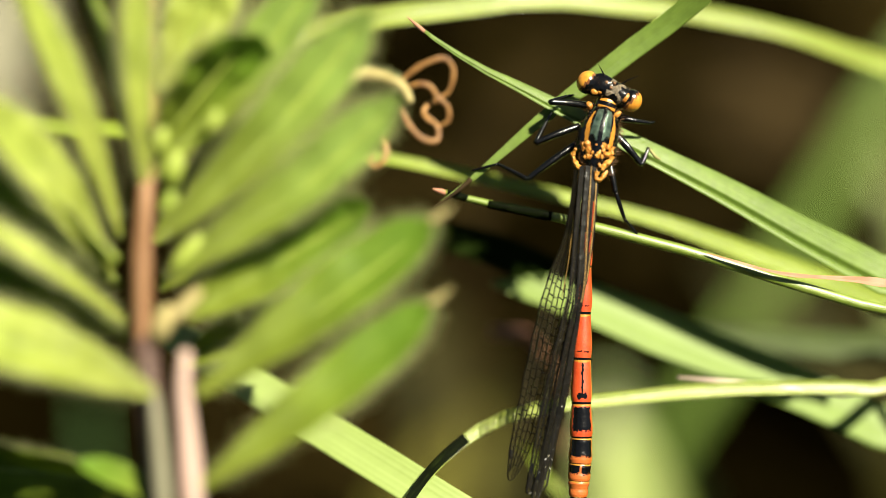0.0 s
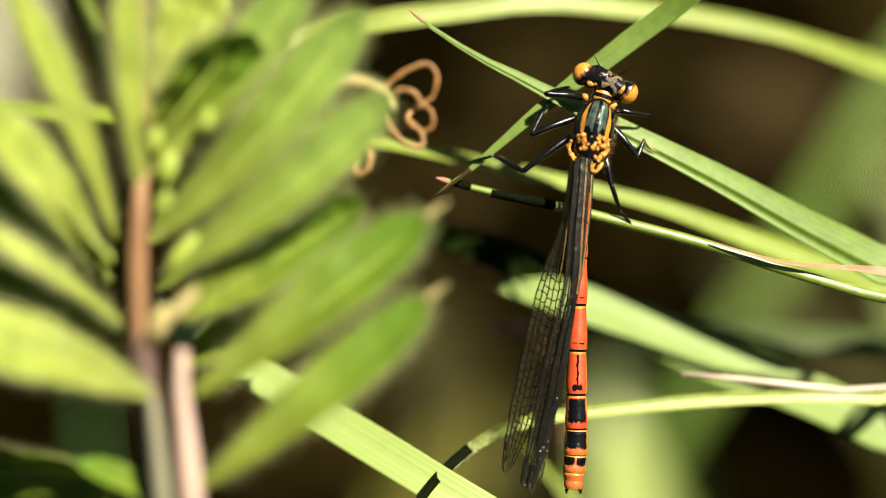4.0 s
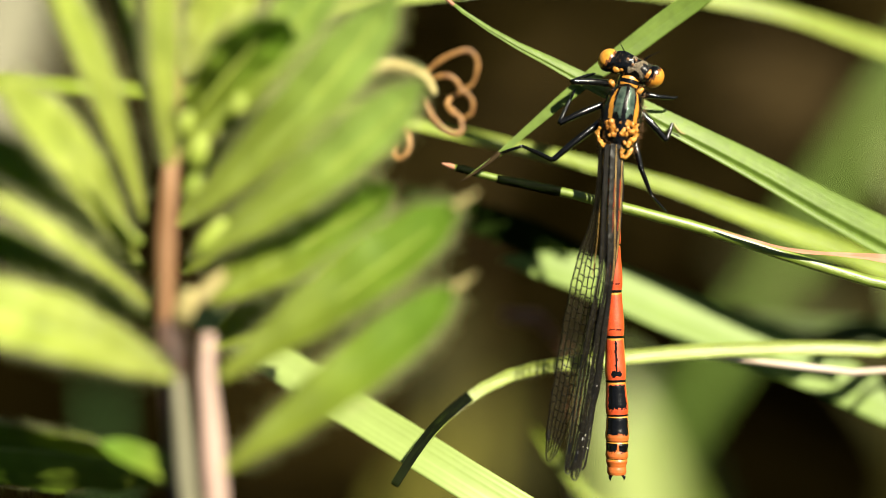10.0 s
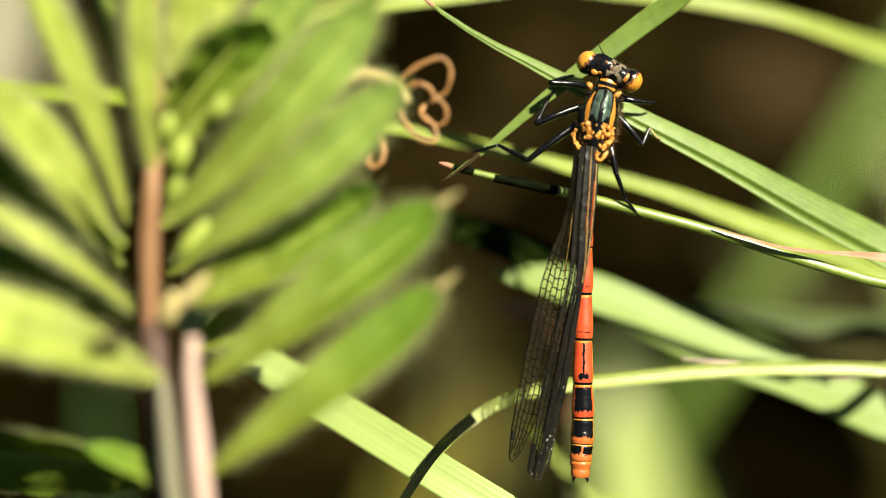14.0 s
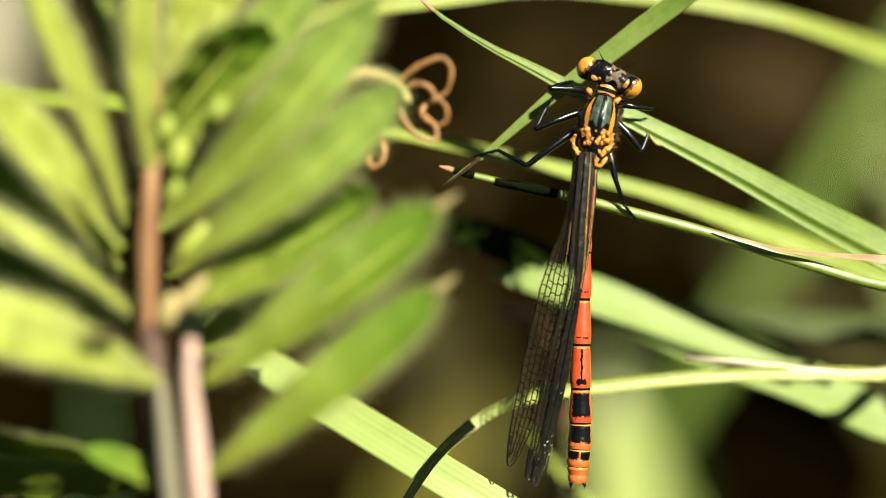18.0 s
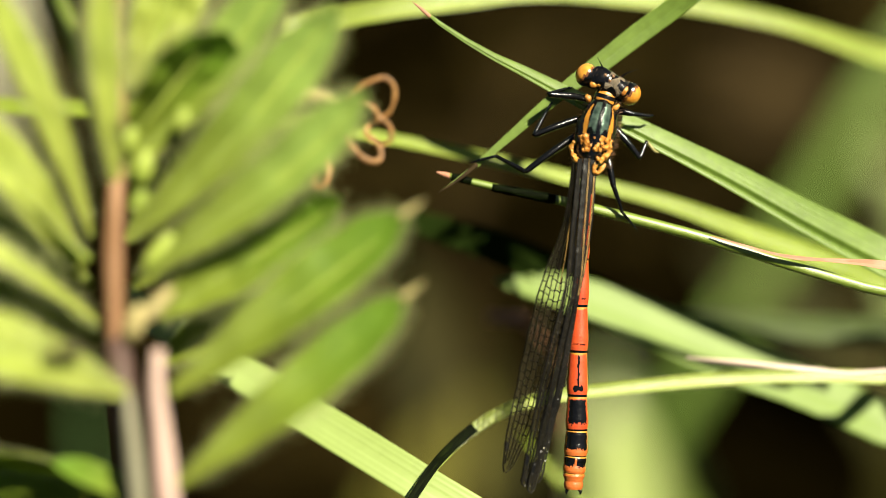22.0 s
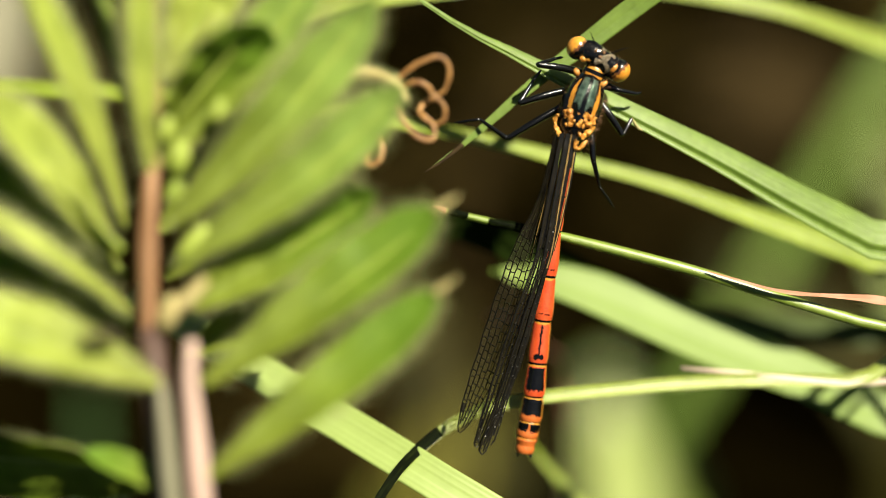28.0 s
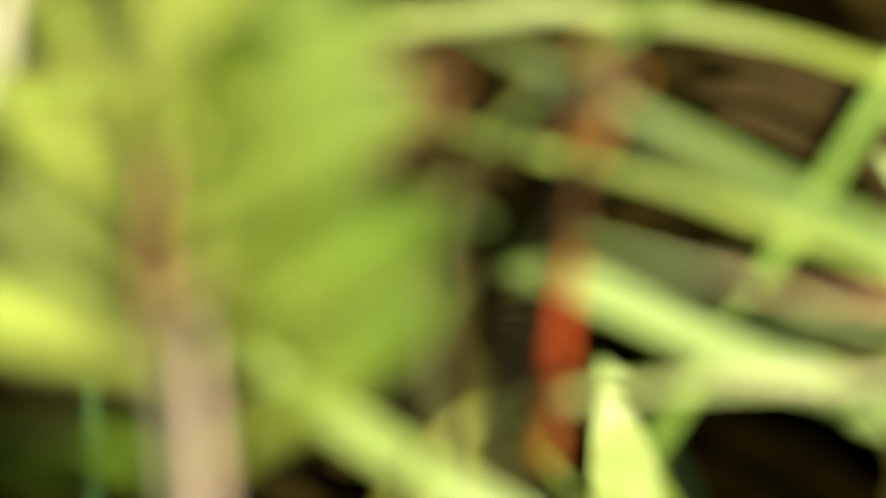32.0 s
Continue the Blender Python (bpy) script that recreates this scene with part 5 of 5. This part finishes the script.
BENT = [
    (0, -0.75, -0.43), (0.5, -0.71, -0.7), (1, -0.66, -0.96), (1.5, -0.66, -0.74), (2, -0.66, -0.52), (2.5, -0.71, -0.67), (3, -0.77, -0.85), 
    (3.5, -0.64, -0.68), (5.5, -0.23, -0.06), (6, -0.13, 0.18), (6.5, -0.18, -0.02), (7, -0.23, -0.21), (7.5, -0.31, -0.43), (8, -0.42, -0.69), 
    (8.5, -0.42, -0.16), (9, -0.46, 0.32), (9.5, -0.57, 0.28), (10, -0.66, 0.23), (10.5, -0.71, 0.21), (11, -0.69, 0.21), (11.5, -0.76, 0.43), 
    (12, -0.77, 0.68), (12.5, -0.83, 0.2), (13, -0.88, -0.26), (13.5, -0.97, -0.46), (14, -1.06, -0.66), (14.5, -0.98, -0.55), (16.5, -0.82, -0.09), 
    (17, -0.48, -0.26), (17.5, -0.39, -0.29), (18, -0.3, -0.31), (18.5, -0.21, -0.31), (19, -0.1, -0.31), (19.5, -0.2, -0.81), (20, -0.03, -0.04), 
    (20.5, 0.1, -0.09), (21, 0.24, -0.15), (21.5, 0.26, -0.09), (22, 0.3, -0.04), (22.5, 0.44, -0.31), (23, 0.6, -0.59), (23.5, 0.46, -0.72), 
    (24, 0.31, -0.85), (24.5, -0.12, -1.37), (25, 0.08, -1.29), (25.5, 0.23, -1.21), (27.5, -0.25, -0.76), (28, -0.26, -0.92), (28.5, -0.33, -0.9), 
    (29, -0.38, -0.9), (29.5, -0.41, -0.89), (30, -0.44, -0.89), (30.5, -0.47, -0.9), (31, -0.49, -0.9), (31.5, -0.51, -0.9), (32, -0.52, -0.9), 
]
ARCH = [
    (0, -0.54, 0.77), (0.5, -0.42, 0.36), (1, -0.3, -0.05), (1.5, -0.35, 0.17), (2, -0.4, 0.38), (2.5, -0.38, -0.26), (3, -0.36, -0.93), 
    (3.5, -0.3, -0.75), (5.5, -0.16, -0.08), (6, -0.13, 0.17), (6.5, -0.07, 0.52), (7, -0.03, 0.86), (7.5, -0.2, -0.01), (8, -0.41, -0.92), 
    (8.5, -0.56, -0.73), (9, -0.5, 0.42), (9.5, -0.84, 1.89), (10, -1.12, 2.96), (10.5, -0.14, 3.26), (11, 0.91, 3.58), (11.5, 0.2, 3.05), 
    (12, -0.46, 2.56), (12.5, -0.45, 1.79), (13, -0.41, 1.03), (13.5, -0.45, 0.84), (14, -0.49, 0.65), (14.5, -0.41, 0.64), (16.5, -0.26, 0.65), 
    (17, -0.22, 0.55), (17.5, -0.18, 0.46), (18, -0.15, 0.37), (18.5, -0.1, 0.28), (19, -0.05, 0.2), (19.5, 0.01, 0.24), (20, 0.07, 0.28), 
    (20.5, 0.15, 0.32), (21, 0.23, 0.35), (21.5, 0.33, 0.37), (22, 0.44, 0.38), (22.5, 0.56, 0.38), (23, 0.68, 0.37), (23.5, -0.44, -0.11), 
    (24, -1.58, -0.59), (24.5, -3.6, -1.34), (25, -2.58, -0.6), (25.5, -2.26, -0.34), (27.5, -2.53, -0.01), (28, -2.64, 0.09), (28.5, -2.54, 0.04), 
    (29, -2.42, -0.02), (29.5, -2.29, -0.08), (30, -2.22, -0.09), (30.5, -2.15, -0.11), (31, -2.07, -0.12), (31.5, -1.99, -0.13), (32, -1.9, -0.14), 
]
BROAD = [
    (0, 0.11, 0.58), (0.5, 0.1, 0.49), (1, 0.1, 0.39), (1.5, 0.1, 0.28), (2, 0.1, 0.16), (2.5, 0.1, 0.02), (3, 0.09, -0.14), (3.5, 0.08, -0.09), 
    (5.5, -0.09, 0.05), (6, -0.13, 0.18), (6.5, -0.18, -0.06), (7, -0.23, -0.29), (7.5, -0.31, -0.55), (8, -0.42, -0.84), (8.5, -0.58, -0.24), 
    (9, -0.76, 0.32), (9.5, -0.46, 0.79), (10, -0.13, 1.25), (10.5, -0.01, 1.35), (11, 0.17, 1.48), (11.5, -0.33, 0.89), (12, -0.77, 0.33), 
    (12.5, -0.71, 0.02), (13, -0.63, -0.26), (13.5, -0.54, -0.3), (14, -0.47, -0.34), (14.5, -0.39, -0.37), (16.5, -0.27, -0.45), (17, -0.22, -0.41), 
    (17.5, -0.19, -0.37), (18, -0.15, -0.32), (18.5, -0.11, -0.26), (19, -0.05, -0.21), (19.5, 0.06, -0.25), (20, 0.17, -0.3), (20.5, 0.3, -0.35), 
    (21, 0.44, -0.41), (21.5, 0.59, -0.47), (22, 0.75, -0.55), (22.5, 0.93, -0.64), (23, 1.11, -0.74), (23.5, 1.26, -0.95), (24, 1.4, -1.25), 
    (24.5, 1.5, -1.5), (25, 1.53, -1.4), (25.5, 1.5, -1.1), (27.5, 0.56, 0.05), (28, 0.35, 0.4), (28.5, 0.37, 0.4), (29, 0.4, 0.39), 
    (29.5, 0.45, 0.38), (30, 0.37, 0.42), (30.5, 0.29, 0.47), (31, 0.22, 0.52), (31.5, 0.15, 0.57), (32, 0.09, 0.62), 
]
OVERHEAD = [
    (0, 0.12, 0.83), (0.5, 0.11, 0.72), (1, 0.11, 0.59), (1.5, 0.11, 0.56), (2, 0.11, 0.53), (2.5, 0.1, 0.28), (3, 0.1, 0.01), (3.5, 0.08, 0.04), 
    (5.5, -0.1, 0.08), (6, -0.14, 0.19), (6.5, -0.19, 0.56), (7, -0.25, 0.93), (7.5, -0.33, 0.25), (8, -0.45, -0.46), (8.5, -0.61, -0.23), 
    (9, -0.81, -0.03), (9.5, -1.03, 0.51), (10, -1.22, 1.06), (10.5, -1.37, 1.16), (11, -1.44, 1.3), (11.5, -1.43, 1.16), (12, -1.36, 1.05), 
    (12.5, -1.24, 0.62), (13, -1.1, 0.21), (13.5, -0.95, 0.18), (14, -0.8, 0.16), (14.5, -0.67, 0.16), (16.5, -0.28, 0.17), (17, -0.24, 0.19), 
    (17.5, -0.2, 0.22), (18, -0.16, 0.25), (18.5, -0.11, 0.28), (19, -0.06, 0.32), (19.5, 0.01, 0.3), (20, 0.08, 0.28), (20.5, 0.16, 0.25), 
    (21, 0.25, 0.22), (21.5, 0.36, 0.17), (22, 0.48, 0.12), (22.5, 0.61, 0.05), (23, 0.74, -0.03), (23.5, 0.87, -0.09), (24, 0.98, -0.15), 
    (24.5, 1.06, -0.21), (25, 1.09, 0.19), (25.5, 1.06, 0.6), (27.5, 0.49, 1.29), (28, 0.38, 1.45), (28.5, 0.3, 1.39), (29, 0.25, 1.33), 
    (29.5, 0.21, 1.26), (30, 0.18, 0.89), (30.5, 0.15, 0.52), (31, 0.13, 0.14), (31.5, 0.11, -0.68), (32, 0.09, -1.5), 
]
LONG = [
    (0, 0.11, -0.81), (0.5, 0.11, -1.03), (1, 0.1, -1.25), (1.5, 0.1, -1.02), (2, 0.1, -0.8), (2.5, 0.1, -0.85), (3, 0.1, -0.93), (3.5, 0.08, -0.36), 
    (5.5, -0.09, 0.47), (6, -0.14, 0.18), (6.5, -0.18, 0.25), (7, -0.24, 0.33), (7.5, -0.32, -0.28), (8, -0.43, -0.92), (8.5, -0.59, -0.27), 
    (9, -0.78, 0.33), (9.5, -0.99, 0.81), (10, -1.18, 1.28), (10.5, -1.32, 1.44), (11, -1.39, 1.62), (11.5, -1.38, 0.15), (12, -1.31, 0.58), 
    (12.5, -1.2, 0.15), (13, -1.06, -0.02), (13.5, -0.92, 0.14), (14, -0.78, 0.15), (14.5, -0.64, 0.01), (16.5, -0.27, 0.26), (17, -0.23, -0.01), 
    (17.5, -0.19, -0.05), (18, -0.15, -0.07), (18.5, -0.11, -0.1), (19, -0.06, -0.28), (19.5, 0.01, -0.38), (20, 0.07, -0.17), (20.5, 0.15, 0.12), 
    (21, 0.24, -0.15), (21.5, 0.35, -0.28), (22, 0.46, -0.33), (22.5, 0.59, 0.08), (23, 0.72, -0.72), (23.5, 0.84, -0), (24, 0.95, 0.69), 
    (24.5, 1.02, 1.46), (25, 1.05, 1.46), (25.5, 1.02, 1.46), (27.5, 0.47, 1.38), (28, 0.36, 1.35), (28.5, 0.29, 1.35), (29, 0.24, 1.34), 
    (29.5, 0.2, 1.32), (30, 0.17, 1.34), (30.5, 0.15, 1.36), (31, 0.12, 1.38), (31.5, 0.11, 1.4), (32, 0.09, 1.42), 
]
LOW = [
    (0, -0.09, -0.53), (0.5, -0.1, -0.79), (1, -0.1, -1.06), (1.5, -0.1, -0.83), (2, -0.1, -0.62), (2.5, -0.18, -0.59), (3, -0.26, -0.59), 
    (3.5, -0.27, -0.09), (5.5, 0.26, 0.66), (6, -0.13, 0.18), (6.5, -0.43, -0.53), (7, 0.27, 0.21), (7.5, 0.2, 0.19), (8, -1.37, -0.93), 
    (8.5, -1.53, -1.04), (9, -1.16, -0.63), (9.5, 0.4, -0.35), (10, 0.77, 0.18), (10.5, 1.64, -0.07), (11, 0.87, -0.39), (11.5, 0.17, -0.63), 
    (12, 0.39, -0.33), (12.5, -0.15, -0.51), (13, -0.52, -0.41), (13.5, -0.46, -0.33), (14, -0.4, -0.25), (14.5, -0.28, -0.17), (16.5, 0.04, 0.21), 
    (17, 0.03, 0.15), (17.5, 0.02, 0.09), (18, 0, 0.04), (18.5, -0, -0.01), (19, -0, -0.05), (19.5, -0.47, -0.12), (20, -0.93, -0.19), 
    (20.5, -0.53, -0.27), (21, -0.12, -0.35), (21.5, -0.85, -0.32), (22, -1.57, -0.29), (22.5, 0.01, 0.22), (23, -1.02, -0.78), (23.5, -1.05, 0.52), 
    (24, -0.85, 0.36), (24.5, -0.67, 0.2), (25, -0.29, 0.2), (25.5, 0.03, 0.2), (27.5, -0.2, 0.1), (28, -0, -0.16), (28.5, -0.01, -0.06), 
    (29, 0.01, 0.03), (29.5, 0.04, 0.12), (30, -0.25, 0.21), (30.5, -0.55, 0.29), (31, -0.84, 0.38), (31.5, -0.73, 0.25), (32, -0.62, 0.11), 
]
SHRUB = [
    (0, -2.95, 0.51, 0.58), (0.5, -1.56, 0.51, 0.32), (1, -2.34, 0.5, 0.47), (1.5, -1.53, 0.35, 0.34), (2, -0.61, 0.42, 0.07), (2.5, -1.55, 0.7, 0.41), 
    (3, -1, 0.17, 0.23), (3.5, 1.53, 0.12, -0.41), (5.5, 0.17, 0.31, -0.05), (6, -0.11, 0.15, 0), (6.5, -0.45, 0.04, 0.18), (7, 0.08, -0.07, -0.08), 
    (7.5, -1.75, -0.13, 0.32), (8, -0.82, -0.3, 0.04), (8.5, -0.83, -0.5, -0.05), (9, -1.4, -0.26, 0.21), (9.5, -1.21, -0.01, 0.4), 
    (10, -2.92, 0.4, 0.76), (10.5, -3.57, 0.19, 1.05), (11, -6.89, 0.33, 1.69), (11.5, -4.13, 0.1, 1.09), (12, -1.89, -0.13, 0.51), 
    (12.5, -1.22, -0.28, 0.35), (13, -0.75, -0.32, 0.09), (13.5, -1.38, -0.32, 0.24), (14, -0.98, -0.14, 0.17), (14.5, -1.59, -0.18, 0.31), 
    (16.5, 2.22, -0.3, -0.52), (17, -0.69, -0.01, 0.17), (17.5, -0.56, -0.06, 0.13), (18, -1.57, -0.07, 0.35), (18.5, -1.59, -0.02, 0.36), 
    (19, -0.39, -0.14, 0.1), (19.5, -0.61, -0.22, 0.11), (20, 0.53, -0.37, -0.28), (20.5, 0.5, -0.03, -0.16), (21, -0.95, 0.04, 0.28), 
    (21.5, -0.45, 0.07, 0.12), (22, -0.17, -0.54, -0.37), (22.5, 2.09, 0.08, -0.35), (23, -0.5, -0.19, 0.05), (23.5, 1.61, -0.5, -0.7), 
    (24, 2.5, 0.15, -0.79), (24.5, -2.18, -0.17, 0.23), (25, 2.19, -0.01, -0.59), (25.5, 3.5, -0.27, -0.72), (27.5, -1.47, 0.3, 0.37), 
    (28, -1.69, 0.2, 0.45), (28.5, -1.89, 0.2, 0.46), (29, -3.06, 0.28, 0.68), (29.5, -2.46, 0.27, 0.56), (30, -2.87, 0.52, 0.66), 
    (30.5, -3.49, 0.68, 0.82), (31, -4.1, 0.85, 0.97), (31.5, -3.77, 0.88, 0.92), (32, -3.44, 0.91, 0.87), 
]

TENDRIL_SWAY = [
    (0, 0.22, 0.38), (0.5, 0.1, -0.05), (1, 0.17, 0.05), (1.5, 0.32, 0.52), (2, -0.17, 0.12), (2.5, -0.01, 0.36), (3, 0.01, 0.38), (3.5, -0.58, -0.48), 
    (5.5, -0.14, -0.2), (6, 0, 0.01), (6.5, -0.65, 0.48), (7, 0, 0.41), (7.5, 0.53, 1.03), (8, -0.19, 0.38), (8.5, -0.23, 0.33), (9, -0.25, 0.29), 
    (9.5, -0.03, 0.25), (10, 0.21, -0.17), (10.5, 0.88, 1.49), (11, 0.78, 1.61), (11.5, 0.63, 1.11), (12, 1.11, 0.74), (12.5, 0.85, 0.5), 
    (13, 0.02, -0.34), (13.5, 0.33, -0), (14, -0.48, -0.9), (14.5, -0.27, -0.31), (16.5, -0.57, -1.21), (17, -0.29, -0.83), (17.5, -0.27, -0.67), 
    (18, -0.29, -0.67), (18.5, -0.08, -0.6), (19, -0.25, -0.76), (19.5, -0.52, -0.7), (20, -1.09, -1.53), (20.5, -0.81, -1.19), (21, -0.61, -0.46), 
    (21.5, -0.55, -0.58), (22, -2.06, -1.68), (22.5, -0.9, -1.5), (23, -0.48, -0.15), (23.5, -1.71, -2.6), (24, -2.54, -4.11), (24.5, -0.79, -2.22), 
    (25, -1.7, -2.71), (25.5, -1.09, -1.7), (27.5, -0.19, -0.56), (28, -0.47, -0.42), (28.5, -0.23, -0.33), (29, -0.23, -0.33), (29.5, -0.23, -0.33), 
    (30, -0.23, -0.33), (30.5, -0.23, -0.33), (31, -0.23, -0.33), (31.5, -0.23, -0.33), (32, -0.23, -0.33), 
]


def sway(key, rows, size=1.0):
    ob = THINGS[key]
    home = ob.matrix_basis.copy()
    walk(ob, [(t, home @ pose(dx * size / 1000, 0, dz * size / 1000, *(tuple(turn[1:]) or (0,)), turn[0] if turn else 0, 0)) for t, dx, dz, *turn in rows])


def motions():
    sway("damselfly", INSECT)
    sway("perch_long", PERCH)
    sway("perch_cross", PERCH)
    sway("twig", TWIG)
    sway("sheath", TWIG)
    sway("bent", BENT)
    sway("arch", ARCH)
    sway("broad", BROAD, 1.05)
    sway("overhead", OVERHEAD)
    sway("long", LONG)
    sway("low", LOW)
    sway("shoot", SHRUB, NEAR)
    sway("tendril", TENDRIL_SWAY)
    sway("ant", ANT_WAY, NEAR)


motions()
